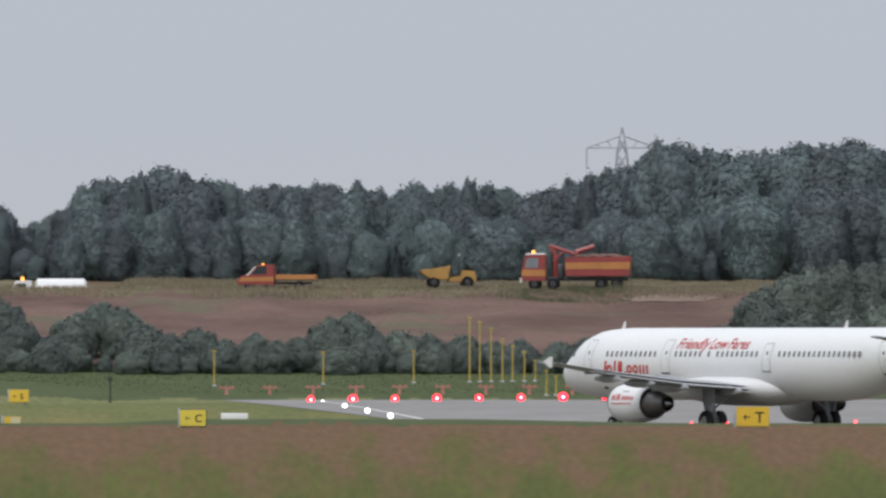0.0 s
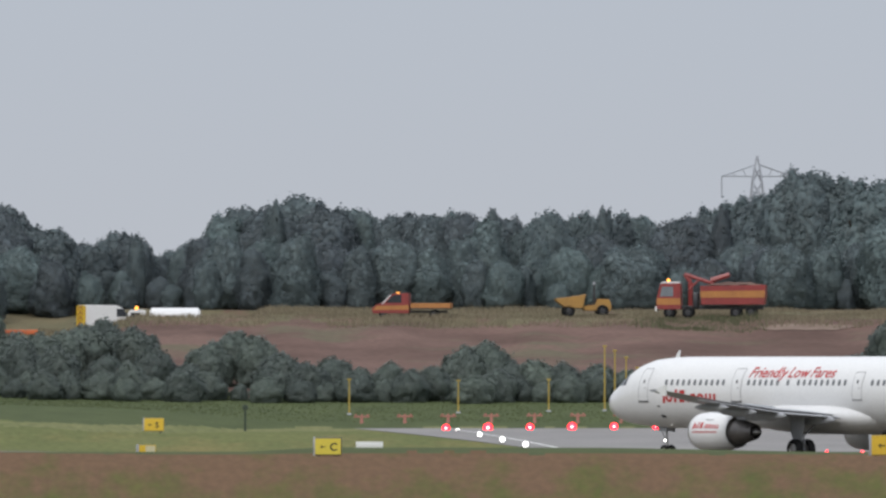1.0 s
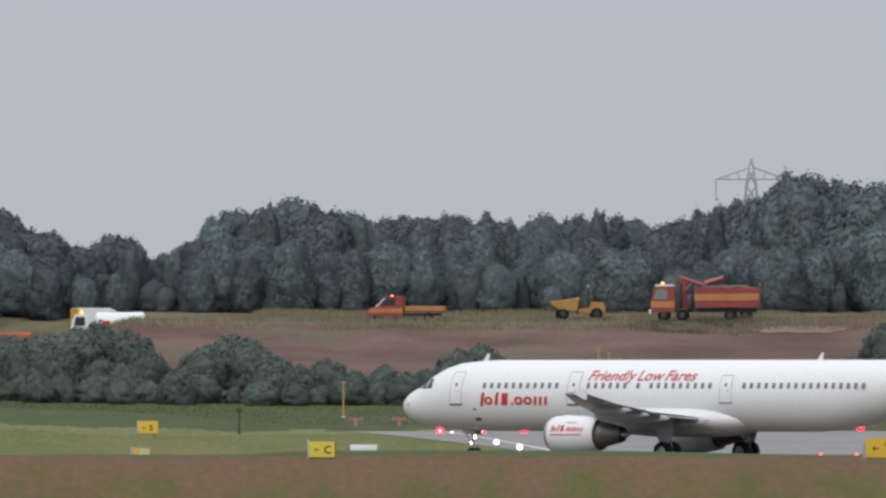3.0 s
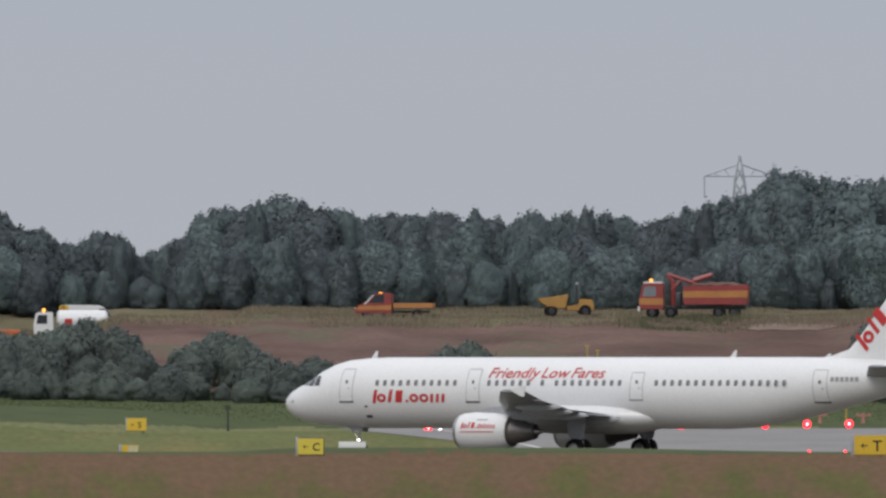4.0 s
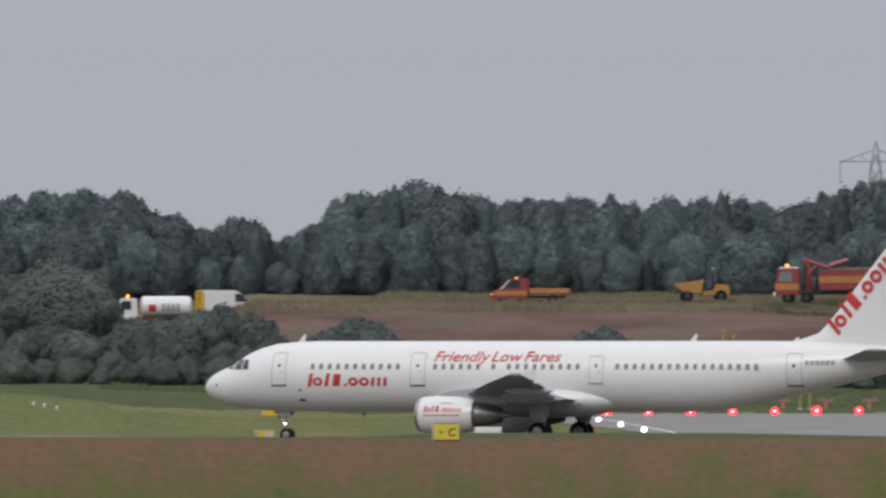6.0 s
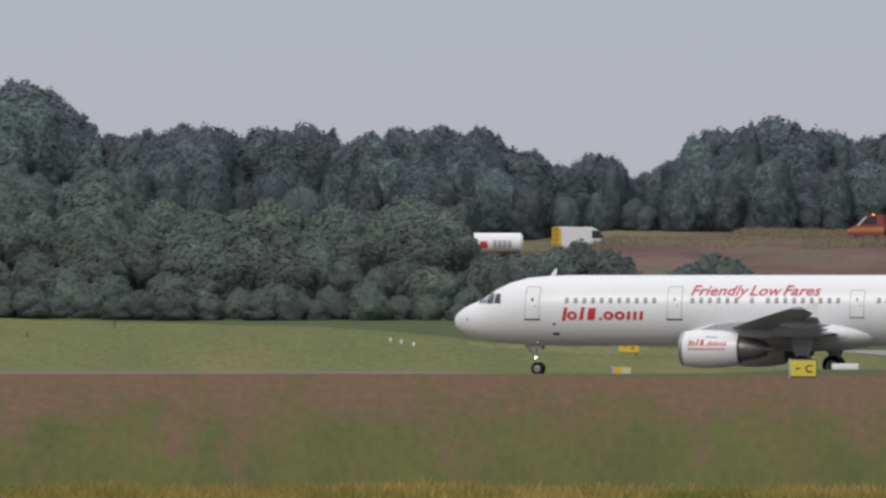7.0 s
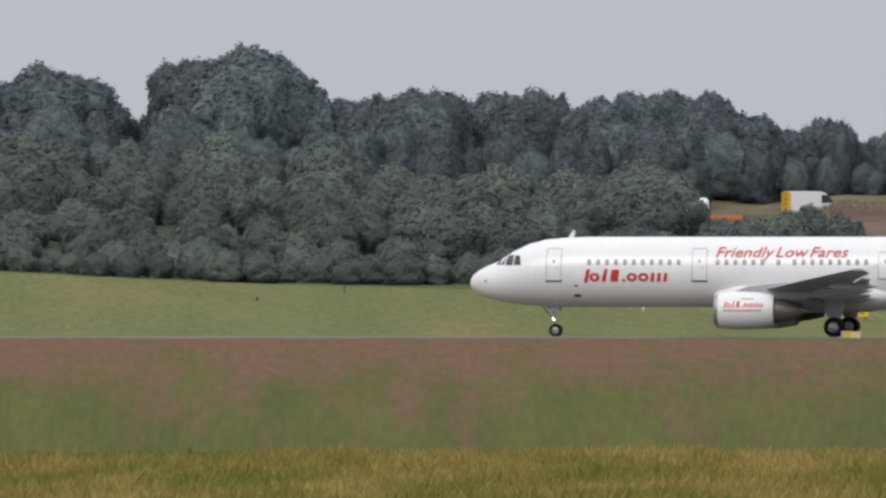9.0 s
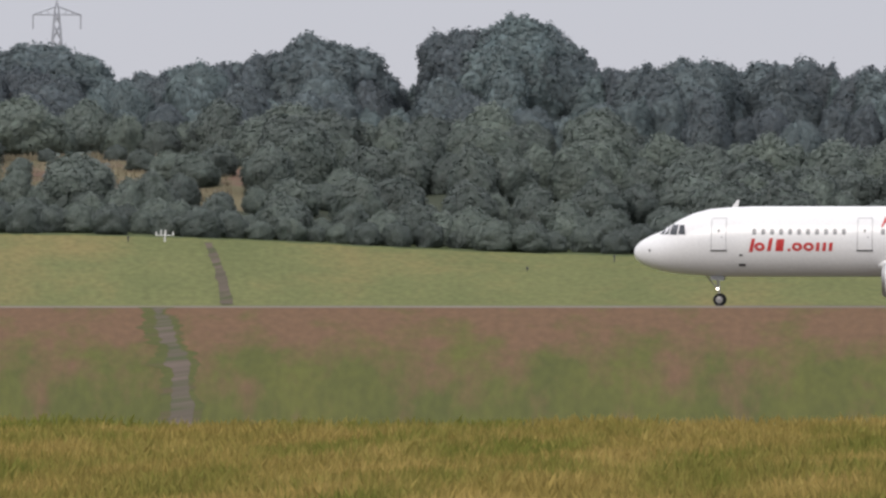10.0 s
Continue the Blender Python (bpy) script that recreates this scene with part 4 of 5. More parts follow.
def build_scrub():
    # a dense scrub over the whole bank towards the hill
    for r, low, high in ((668, 3.0, 5.6), (657, 2.6, 5.4), (645, 2.4, 5.0), (633, 2.2, 4.6), (621, 1.6, 3.6)):
        u = -1900.0
        while u < 130 - (668 - r) * 1.2:
            if not (-1760 < u < -1330 and 634 < r < 662) and not (-780 < u < -725 and r > 650) and not (r > 650 and u > 0) and not (r > 628 and -78 < u < 130):
                plant("bush", u, r + tree_rng.uniform(-4.5, 4.5) if r > 625 else r + tree_rng.uniform(-2, 4), tree_rng.uniform(low, high), tree_rng.uniform(0.8, 1.25))
            u += tree_rng.uniform(44, 72)
    for u, top, r in ((-90, 532, 652), (-5, 592, 630), (-150, 520, 654), (-190, 525, 654), (-250, 520, 655)):
        plant("bush", u, r, level(top, r) - ground_z(u, r), 0.9)
    # bushes at the foot of the bare bank: bearing and elevation of the tops
    for u, top, r in ((42, 590, 633), (88, 584, 635), (8, 588, 633), (20, 605, 626), (75, 612, 620), (118, 572, 636), (165, 562, 640), (212, 578, 636), (160, 628, 623), (205, 640, 621), (250, 612, 625), (300, 640, 620), (345, 605, 630), (390, 582, 634), (430, 590, 630), (470, 622, 624),
                      (520, 640, 620), (560, 632, 622), (610, 648, 620), (660, 640, 620), (700, 650, 618), (745, 645, 620), (795, 612, 626), (835, 602, 630), (880, 640, 620), (925, 632, 620), (975, 640, 620), (1030, 640, 620), (1080, 650, 620), (1140, 648, 620),
                      (1200, 652, 620), (1260, 645, 620), (1320, 648, 620), (1390, 640, 620), (1450, 646, 620), (1500, 625, 622), (1560, 560, 632), (1600, 535, 638), (1650, 522, 642), (1700, 515, 645), (1750, 512, 645), (1800, 508, 648), (1860, 500, 648),
                      (1570, 610, 622), (1640, 600, 624), (1710, 590, 624), (1780, 585, 624), (1850, 590, 624)):
        tall = level(top, r) - ground_z(u, r)
        plant("bush", u, r, max(1.2, tall), 1.0 if tall < 4 else 0.8)

    plant("bush", -1612, 632, 5.2, 1.1)
    for u, r, tall in ((-1716, 648, 1.5), (-1668, 655, 1.1), (-1545, 657, 1.4), (-1500, 652, 1.8), (-1452, 648, 2.4), (-1405, 645, 2.8), (-1470, 638, 2.0), (-1370, 650, 2.6), (-1560, 636, 1.2)):
        plant("bush", u, r, tall, 1.2)
    # young growth along the edge of the wood
    u = 60.0
    while u < 1900:
        r = (676 if u > 300 else 680) + tree_rng.uniform(0, 5)
        plant(tree_rng.choice(("oak", "ash")), u, r, tree_rng.uniform(2.2, 6.0), tree_rng.uniform(0.9, 1.3))
        u += tree_rng.uniform(50, 95)
    u = -1900.0
    while u < 1880:
        plant("bush", u, 617 + tree_rng.uniform(-1, 3), tree_rng.uniform(1.3, 2.6), tree_rng.uniform(1.0, 1.3))
        u += tree_rng.uniform(38, 62)


build_wood()
build_scrub()


# ---- airfield signs, lights and masts ----
def face_lookout(u):
    """The turn of a thing whose -y side faces the lookout."""
    return -math.degrees((u - 784) / (F * PACE))


def build_sign(u, r, wide, tall, bottom, letter, turn, label):
    g = ground_z(u, r)
    t = thing("taxiway_sign", label, "sign", "yellow taxiway signs", on_ground(u, r, face_lookout(u) + turn))
    bm = bmesh.new()
    box(bm, -wide / 2, -0.11, bottom, wide / 2, 0.11, bottom + tall, 0.025)
    part("sign_box", bm, M["dark" if letter == "C" else "pole"], t, smooth=True)
    bm = bmesh.new()
    box(bm, -wide / 2 + 0.05, -0.125, bottom + 0.05, wide / 2 - 0.03, -0.112, bottom + tall - 0.05)
    part("sign_face", bm, M["lemon" if letter == "C" else "yellow"], t, "bright yellow face")
    bm = bmesh.new()
    box(bm, -wide / 2 - 0.02, -0.14, bottom - 0.02, -wide / 2 + 0.07, 0.12, bottom + tall + 0.02, 0.01)
    part("end_cap", bm, M["grey"], t, "pale grey end cap", True)
    for x in (-wide * 0.32, wide * 0.32):
        bm = bmesh.new()
        rod(bm, (x, 0, -0.15), (x, 0, bottom + 0.02), 0.04)
        part("leg", bm, M["dark"], t)
    if not letter:
        bm = bmesh.new()
        box(bm, -wide * 0.08, -0.132, bottom + 0.05, wide / 2 - 0.06, -0.126, bottom + tall - 0.06)
        part("sign_panel", bm, M["cream"], t, "pale cream panel beside the orange end")
    if letter:
        ax, az, k = -wide * 0.16, bottom + tall * 0.48, tall * (0.62 if letter == "T" else 0.50)
        bm = bmesh.new()
        for pts in ([(-0.32, 0.0), (-0.08, 0.22), (-0.08, 0.10), (-0.20, 0.0)], [(-0.32, 0.0), (-0.20, 0.0), (-0.08, -0.10), (-0.08, -0.22)], [(-0.24, 0.05), (0.25, 0.05), (0.25, -0.05), (-0.24, -0.05)]):
            slab(bm, [(ax + x * k, az + z * k) for x, z in pts], -0.132, -0.126)
        part("arrow", bm, M["black"], t)
        cu = bpy.data.curves.new("letter", "FONT")
        cu.body, cu.size, cu.extrude, cu.resolution_u, cu.offset = letter, k * 1.2, 0.003, 4, 0.012
        tmp = bpy.data.objects.new("letter", cu)
        me = bpy.data.meshes.new_from_object(tmp)
        bpy.data.objects.remove(tmp)
        me.transform(pose(wide * 0.08, -0.130, bottom + tall * 0.48 - k * 0.42, 90, 0, 0))
        me.materials.clear()
        me.materials.append(M["black"])
        new("letter", me).parent = t
    return t


build_sign(554, 385, 1.40, 0.90, 0.06, "C", -6, "yellow taxiway sign with black arrow and letter C")
build_sign(1543, 385, 1.78, 1.02, 0.06, "T", 14, "yellow taxiway sign with black arrow and letter T")
build_sign(246, 560, 1.52, 0.95, level(760, 560) - ground_z(246, 560), "S", -4, "yellow taxiway sign with black arrow and letter S")
build_sign(233, 431, 1.08, 0.48, level(797, 431) - ground_z(233, 431) - 0.08, "", 18, "small low yellow sign standing behind the grass crest")


def build_marker_board():
    u, r = 628, 428
    t = thing("marker_board", "plain white marker board standing on the grass", "board", "", on_ground(u, r, face_lookout(u) - 3))
    low = level(791, r) - ground_z(u, r)
    bm = bmesh.new()
    box(bm, -0.75, -0.03, low, 0.75, 0.03, low + 0.38, 0.012)
    part("panel", bm, M["white"], t, smooth=True)
    for x in (-0.5, 0.5):
        bm = bmesh.new()
        rod(bm, (x, 0.02, -0.1), (x, 0.02, low + 0.1), 0.03)
        part("leg", bm, M["steel"], t)


build_marker_board()


def build_light(u, r, z, kind, size=1.0):
    """An elevated airfield light: base plate, stem, housing and glowing lens."""
    g = ground_z(u, r)
    h = z - g
    word = {"red": "glowing red runway end light on a short stem", "white": "glowing white runway edge light on a short stem"}[kind]
    t = thing("runway_light", word, "light", kind + " runway lights", on_ground(u, r, face_lookout(u)))
    bm = bmesh.new()
    rod(bm, (0, 0, -0.05), (0, 0, 0.05), 0.16, 0.14, 12)
    rod(bm, (0, 0, 0.03), (0, 0, h), 0.035, None, 8)
    part("stem", bm, M["dark"], t)
    bm = bmesh.new()
    rod(bm, (0, 0.18, h), (0, -0.03, h), 0.15 * size, 0.2 * size, 14)
    part("housing", bm, M["dark"], t, smooth=True)
    # lens made larger than life to hold the lamp's bloom, core its overexposed centre
    bm = bmesh.new()
    bmesh.ops.create_icosphere(bm, subdivisions=2, radius=0.21 * size, matrix=pose(0, -0.04, h))
    part("lens", bm, M[kind + "_glass"], t, "glowing " + kind + " lens", True)
    bm = bmesh.new()
    bmesh.ops.create_icosphere(bm, subdivisions=2, radius=(0.07 if kind == "red" else 0.12) * size, matrix=pose(0, -0.17 * size - 0.04, h))
    part("bulb", bm, M[kind + "_light"], t, "bright glowing core, standing in for the overexposed centre", True)


M["red_glass"], M["white_glass"] = glowing("red_lens_bloom", (1.0, 0.012, 0.03), 4.5), glowing("white_lens", (1.0, 0.98, 0.95), 1.6)
light_rng = random.Random(8)
for i in range(15):
    u = 763 + 74.4 * i
    r = 580 + 0.012 * (u - 763)
    build_light(u, r, level(755 - 0.0105 * (u - 763), r), "red", light_rng.uniform(1.35, 1.75))
for u, v in ((784, 760), (823, 766), (863, 774.5), (904, 783.5)):
    r = 4.4 * F / (v - 657)
    build_light(u, r, level(v, r), "white", 0.9)
for u, v in ((1437, 797), (1500, 797), (1727, 794)):
    build_light(u, 424, level(v, 424), "red", 0.42)


def build_pole(u, r, top, k=0.075):
    """An approach light mast: a tapered yellow pole with a lamp bar."""
    h = level(top, r) - ground_z(u, r)
    t = thing("approach_light_mast", "slim yellow approach light mast on grass", "mast", "yellow approach light masts", on_ground(u, r, face_lookout(u)))
    bm = bmesh.new()
    rod(bm, (0, 0, -0.2), (0, 0, h), k * 1.15, k * 0.8, 8)
    part("pole", bm, M["pole"], t)
    bm = bmesh.new()
    box(bm, -0.16, -0.06, h - 0.05, 0.16, 0.06, h + 0.07, 0.015)
    part("lamp_bar", bm, M["pole"], t)
    bm = bmesh.new()
    rod(bm, (0, 0, -0.1), (0, 0, 0.12), 0.22, 0.18, 10)
    part("foot", bm, M["steel"], t)


for u, top in ((592, 669), (785, 671), (945, 669), (1044, 610), (1062, 618), (1082, 630), (1102, 648), (1120, 660), (1141, 671), (1160, 686)):
    build_pole(u, 605 + 0.008 * (u - 592), top, 0.065)
for u, top in ((1180, 704), (1197, 714), (1502, 672)):
    build_pole(u, 596, top, 0.065)


def build_bar_light(u, v):
    """A low approach bar: a faded red crosspiece on an orange leg."""
    r = 597.0
    h = level(v, r) - ground_z(u, r)
    t = thing("low_light_bar", "low faded red light bar on an orange leg", "light bar", "low red light bars", on_ground(u, r, face_lookout(u)))
    bm = bmesh.new()
    box(bm, -0.62, -0.07, h - 0.14, 0.62, 0.07, h, 0.03)
    part("crosspiece", bm, M["pink"], t, smooth=True)
    bm = bmesh.new()
    rod(bm, (0, 0, -0.1), (0, 0, h - 0.1), 0.16, 0.1, 8)
    part("leg", bm, M["pink"], t)
    for x in (-0.45, 0.0, 0.45):
        bm = bmesh.new()
        rod(bm, (x, -0.1, h + 0.05), (x, 0.08, h + 0.05), 0.09, 0.07, 10)
        part("lamp", bm, M["pink"], t)


for i in range(14):
    build_bar_light(614 + 76.5 * i, 733 - 0.5 * min(i, 4))


def build_windsock_light(u, v, tall):
    """A white cluster lamp on a short post at the crest of the grass hill."""
    r = 600.0
    t = thing("light_cluster", "small white light cluster on a post on the grass hill", "light", "", on_ground(u, r, face_lookout(u)))
    h = tall
    bm = bmesh.new()
    rod(bm, (0, 0, -0.1), (0, 0, h), 0.05)
    part("post", bm, M["white"], t)
    bm = bmesh.new()
    box(bm, -0.75, -0.03, h * 0.58, 0.75, 0.03, h * 0.66, 0.015)
    part("crosspiece", bm, M["white"], t)
    for x in (-0.68, -0.3, 0.05, 0.65):
        bm = bmesh.new()
        rod(bm, (x, 0, h * 0.62), (x, 0, h * (0.95 if abs(x) > 0.5 else 1.1)), 0.045, 0.06, 8)
        part("lamp", bm, M["white"], t)


build_windsock_light(-1459, 672, 0.85)
for u, v, h in ((-664, 707, 0.45), (-1524, 700, 0.3), (-818, 728, 0.2), (-176, 735, 0.18), (-157, 738, 0.18), (-135, 742, 0.18)):
    r = 598 - (v - 700) * 1.6
    t = thing("ground_marker", "small dark marker stub in the grass" if u < -300 else "small white marker stub in the grass", "marker", "marker stubs", on_ground(u, r, face_lookout(u)))
    bm = bmesh.new()
    rod(bm, (0, 0, -0.1), (0, 0, h), 0.05, 0.04)
    part("stub", bm, M["dark" if u < -300 else "white"], t)
    bm = bmesh.new()
    rod(bm, (0, 0, h - 0.05), (0, 0, h + 0.12), 0.10, 0.07, 10)
    part("cap", bm, M["dark" if u < -300 else "white"], t)


# ---- vehicles on the bank: x ahead, y to their left ----
def tyre_set(t, spots, radius, width=0.28):
    return [wheel("wheel", t, radius, width, (x, y, radius), 0.5, "dark") for x, y in spots]


def bevelled(outline, y0, y1, mat, parent, name, label="", bevel=0.05):
    bm = bmesh.new()
    slab(bm, outline, y0, y1)
    bmesh.ops.bevel(bm, geom=list(bm.edges), offset=bevel, segments=2, affect="EDGES")
    return part(name, bm, mat, parent, label, True)


def build_tipper():
    u, r = 1232, 657
    t = thing("grab_lorry", "red and amber grab lorry with folded crane and full load", "lorry", "", on_ground(u, r, 180 + face_lookout(u) - 4))
    bm = bmesh.new()
    box(bm, -4.5, -0.45, 0.75, 4.2, 0.45, 1.05, 0.03)
    part("chassis", bm, M["dark"], t)
    cab = bevelled([(4.55, 0.75), (4.6, 1.5), (4.45, 2.2), (4.25, 2.95), (2.55, 3.0), (2.5, 0.75)], -1.2, 1.2, M["truck_red"], t, "cab", "red cab with an amber band")
    bevelled([(4.5, 1.85), (4.28, 2.75), (4.2, 2.75), (4.4, 1.85)], -1.08, 1.08, M["pale_glass"], cab, "windscreen", "", 0.02)
    bevelled([(4.3, 2.93), (4.15, 3.12), (2.6, 3.12), (2.55, 2.93)], -1.15, 1.15, M["white"], cab, "roof", "white cab roof", 0.05)
    for y in (1.19, -1.21):
        bm = bmesh.new()
        slab(bm, [(4.3, 1.85), (4.1, 2.7), (3.15, 2.7), (3.15, 1.85)], y, y + 0.03)
        part("side_window", bm, M["pale_glass"], cab)
        bm = bmesh.new()
        slab(bm, [(4.58, 1.15), (4.55, 1.7), (2.52, 1.7), (2.52, 1.15)], y, y + 0.035)
        part("band", bm, M["truck_amber"], cab, "amber band")
    bm = bmesh.new()
    bmesh.ops.create_icosphere(bm, subdivisions=2, radius=0.16, matrix=pose(3.6, 0.5, 3.22))
    part("beacon", bm, M["amber_light"], cab, "flashing amber beacon")
    bm = bmesh.new()
    box(bm, 4.52, -1.15, 0.6, 4.72, 1.15, 1.0, 0.04)
    part("bumper", bm, M["white"], t)
    body = bevelled([(0.75, 1.15), (0.85, 2.75), (-4.75, 2.85), (-4.65, 1.15)], -1.25, 1.25, M["truck_red"], t, "tipper_body", "red tipper body with an amber stripe")
    for y in (1.245, -1.285):
        bm = bmesh.new()
        slab(bm, [(0.8, 1.75), (0.82, 2.3), (-4.72, 2.36), (-4.70, 1.75)], y, y + 0.04)
        part("stripe", bm, M["truck_amber"], body, "amber stripe")
        for i in range(6):
            bm = bmesh.new()
            x = 0.4 - 0.98 * i
            box(bm, x - 0.06, y + 0.005, 1.15, x + 0.06, y + 0.035, 2.78)
            part("rib", bm, M["truck_red"], body)
    bm = bmesh.new()
    bmesh.ops.create_grid(bm, x_segments=14, y_segments=6, size=1.0, matrix=Matrix.LocRotScale((-2.0, 0, 2.7), None, (2.4, 1.1, 1)))
    for v in bm.verts:
        e = max(0.0, 1 - ((v.co.x + 2.0) / 2.45) ** 2) * max(0.0, 1 - (v.co.y / 1.15) ** 2)
        v.co.z += 0.42 * e ** 0.6 + 0.15 * noise.noise(v.co * 1.7)
    part("load", bm, M["earth"], body, "heap of grey-brown spoil", True)
    crane = new("crane")
    crane.parent = t
    for name, p, q, k in (("crane_post", (1.7, 0.1, 1.0), (1.75, 0.1, 3.1), 0.24), ("boom", (1.75, 0.1, 3.1), (2.25, 0.1, 3.75), 0.19), ("boom", (2.25, 0.1, 3.75), (-0.2, 0.1, 2.95), 0.17),
                          ("boom", (0.0, 0.0, 3.2), (-1.6, 0.0, 3.72), 0.24), ("ram", (1.9, 0.3, 2.4), (1.0, 0.3, 3.3), 0.09)):
        bm = bmesh.new()
        rod(bm, p, q, k, k * 0.85, 8)
        part(name, bm, M["truck_red"], crane)
    bm = bmesh.new()
    box(bm, 1.05, -0.7, 0.9, 1.5, 0.9, 2.2, 0.08)
    part("grab_bucket", bm, M["dark"], crane, "dark steel grab bucket", True)
    tyre_set(t, [(x, y) for x in (3.5, 1.9, -2.2, -3.5) for y in (1.0, -1.0)], 0.5)


def build_pickup():
    u, r = 702, 657
    t = thing("dropside_pickup", "red and amber dropside pickup with a white windscreen pillar", "pickup", "", on_ground(u, r, 180 + face_lookout(u) - 6))
    bm = bmesh.new()
    box(bm, -3.1, -0.4, 0.45, 2.4, 0.4, 0.65, 0.03)
    part("chassis", bm, M["dark"], t)
    cab = bevelled([(3.25, 0.4), (3.3, 0.85), (2.95, 1.15), (2.35, 1.3), (1.55, 2.1), (0.15, 2.15), (0.1, 0.4)], -0.98, 0.98, M["truck_red"], t, "cab", "red cab with an amber band", 0.06)
    bevelled([(2.36, 1.33), (1.62, 2.07), (1.56, 2.02), (2.28, 1.31)], -0.88, 0.88, M["pale_glass"], cab, "windscreen", "", 0.01)
    for y in (0.965, -0.995):
        bm = bmesh.new()
        slab(bm, [(2.1, 1.32), (1.5, 1.98), (0.75, 2.0), (0.75, 1.32)], y, y + 0.03)
        part("side_window", bm, M["glass"], cab)
        bm = bmesh.new()
        slab(bm, [(3.2, 0.7), (2.9, 1.05), (0.12, 1.1), (0.12, 0.72)], y, y + 0.035)
        part("band", bm, M["truck_amber"], cab, "amber band")
        bm = bmesh.new()
        slab(bm, [(2.5, 1.2), (1.75, 1.98), (1.62, 1.98), (2.35, 1.2)], y, y + 0.04)
        part("pillar", bm, M["white"], cab)
    bm = bmesh.new()
    box(bm, 1.05, -0.4, 2.13, 1.25, 0.4, 2.22, 0.03)
    part("light_bar", bm, M["amber_light"], cab, "amber roof light bar")
    for y in (0.7, -0.7):
        bm = bmesh.new()
        bmesh.ops.create_icosphere(bm, subdivisions=2, radius=0.055, matrix=pose(3.24, y, 0.82))
        part("headlight", bm, M["white_light"], cab, "lit white headlight")
    bm = bmesh.new()
    box(bm, -3.4, -1.02, 0.78, -0.05, 1.02, 0.9, 0.02)
    part("bed_floor", bm, M["dark"], t)
    for x0, x1, y0, y1 in ((-3.4, -0.05, 0.98, 1.04), (-3.4, -0.05, -1.04, -0.98), (-3.45, -3.38, -1.04, 1.04), (-0.1, -0.03, -1.04, 1.04)):
        bm = bmesh.new()
        box(bm, x0, y0, 0.86, x1, y1, 1.28, 0.015)
        part("dropside", bm, M["truck_amber"], t, "amber dropside panel")
    tyre_set(t, [(x, y) for x in (2.35, -2.0) for y in (0.85, -0.85)], 0.36, 0.24)


def build_dumper():
    u, r = 1006, 659
    t = thing("site_dumper", "amber site dumper with a raised skip and a roll bar", "dumper", "", on_ground(u, r, 180 + face_lookout(u) + 5))
    bevelled([(2.5, 1.55), (2.3, 1.3), (1.5, 0.75), (0.1, 0.75), (-0.15, 1.95), (0.2, 1.85)], -1.05, 1.05, M["digger"], t, "skip", "amber steel skip", 0.05)
    bevelled([(0.0, 0.55), (0.0, 0.95), (-1.0, 1.0), (-1.15, 1.55), (-2.2, 1.5), (-2.4, 0.9), (-2.3, 0.5)], -0.75, 0.75, M["digger"], t, "engine_cover", "", 0.06)
    bm = bmesh.new()
    box(bm, -1.0, -0.35, 0.95, -0.45, 0.35, 1.15, 0.05)
    box(bm, -1.12, -0.35, 1.1, -0.98, 0.35, 1.6, 0.05)
    part("seat", bm, M["black"], t)
    bm = bmesh.new()
    for y in (-0.6, 0.6):
        rod(bm, (-0.95, y, 0.9), (-0.95, y, 2.75), 0.05)
    rod(bm, (-0.95, -0.6, 2.75), (-0.95, 0.6, 2.75), 0.05)
    part("roll_bar", bm, M["dark"], t)
    bm = bmesh.new()
    rod(bm, (-0.95, 0, 2.75), (-0.95, 0, 3.0), 0.1)
    part("beacon", bm, M["grey"], t)
    tyre_set(t, [(x, y) for x in (1.3, -1.6) for y in (0.85, -0.85)], 0.52, 0.4)


def build_van():
    u, r = 164, 670.2
    t = thing("panel_van", "white high-roof panel van with yellow chevron rear doors", "van", "", on_ground(u, r, face_lookout(u) + 17))
    body = bevelled([(2.45, 0.45), (2.5, 0.95), (2.2, 1.2), (1.75, 1.35), (1.1, 2.15), (0.6, 2.4), (-2.35, 2.42), (-2.4, 0.45)], -0.98, 0.98, M["white"], t, "body", "white body", 0.07)
    for y in (-1.0, 0.97):
        bm = bmesh.new()
        slab(bm, [(1.75, 1.4), (1.1, 2.08), (0.55, 2.1), (0.55, 1.4)], y, y + 0.03)
        part("side_window", bm, M["glass"], body)
    bevelled([(1.82, 1.36), (1.16, 2.14), (1.1, 2.1), (1.74, 1.34)], -0.85, 0.85, M["pale_glass"], body, "windscreen", "", 0.01)
    bm = bmesh.new()
    box(bm, -2.46, -0.98, 0.5, -2.39, 0.98, 2.38, 0.02)
    door = part("rear_door", bm, M["yellow"], t, "yellow rear doors with chevrons")
    for i in range(4):
        for s in (1, -1):
            bm = bmesh.new()
            z = 0.6 + 0.45 * i
            vs = [bm.verts.new(p) for p in ((-2.465, 0, z + 0.25), (-2.465, 0, z + 0.42), (-2.465, s * 0.92, z + 0.12), (-2.465, s * 0.92, z - 0.05))]
            bm.faces.new(vs)
            part("chevron", bm, M["truck_amber"], door, "amber chevron")
    for y in (-0.96, 0.96):
        bm = bmesh.new()
        box(bm, -2.5, y - 0.1, 0.55, -2.28, y + 0.1 * (1 if y > 0 else 1), 2.3, 0.02)
        part("corner_panel", bm, M["yellow"], t, "yellow corner marking")
    tyre_set(t, [(x, y) for x in (1.6, -1.5) for y in (0.85, -0.85)], 0.34, 0.22)


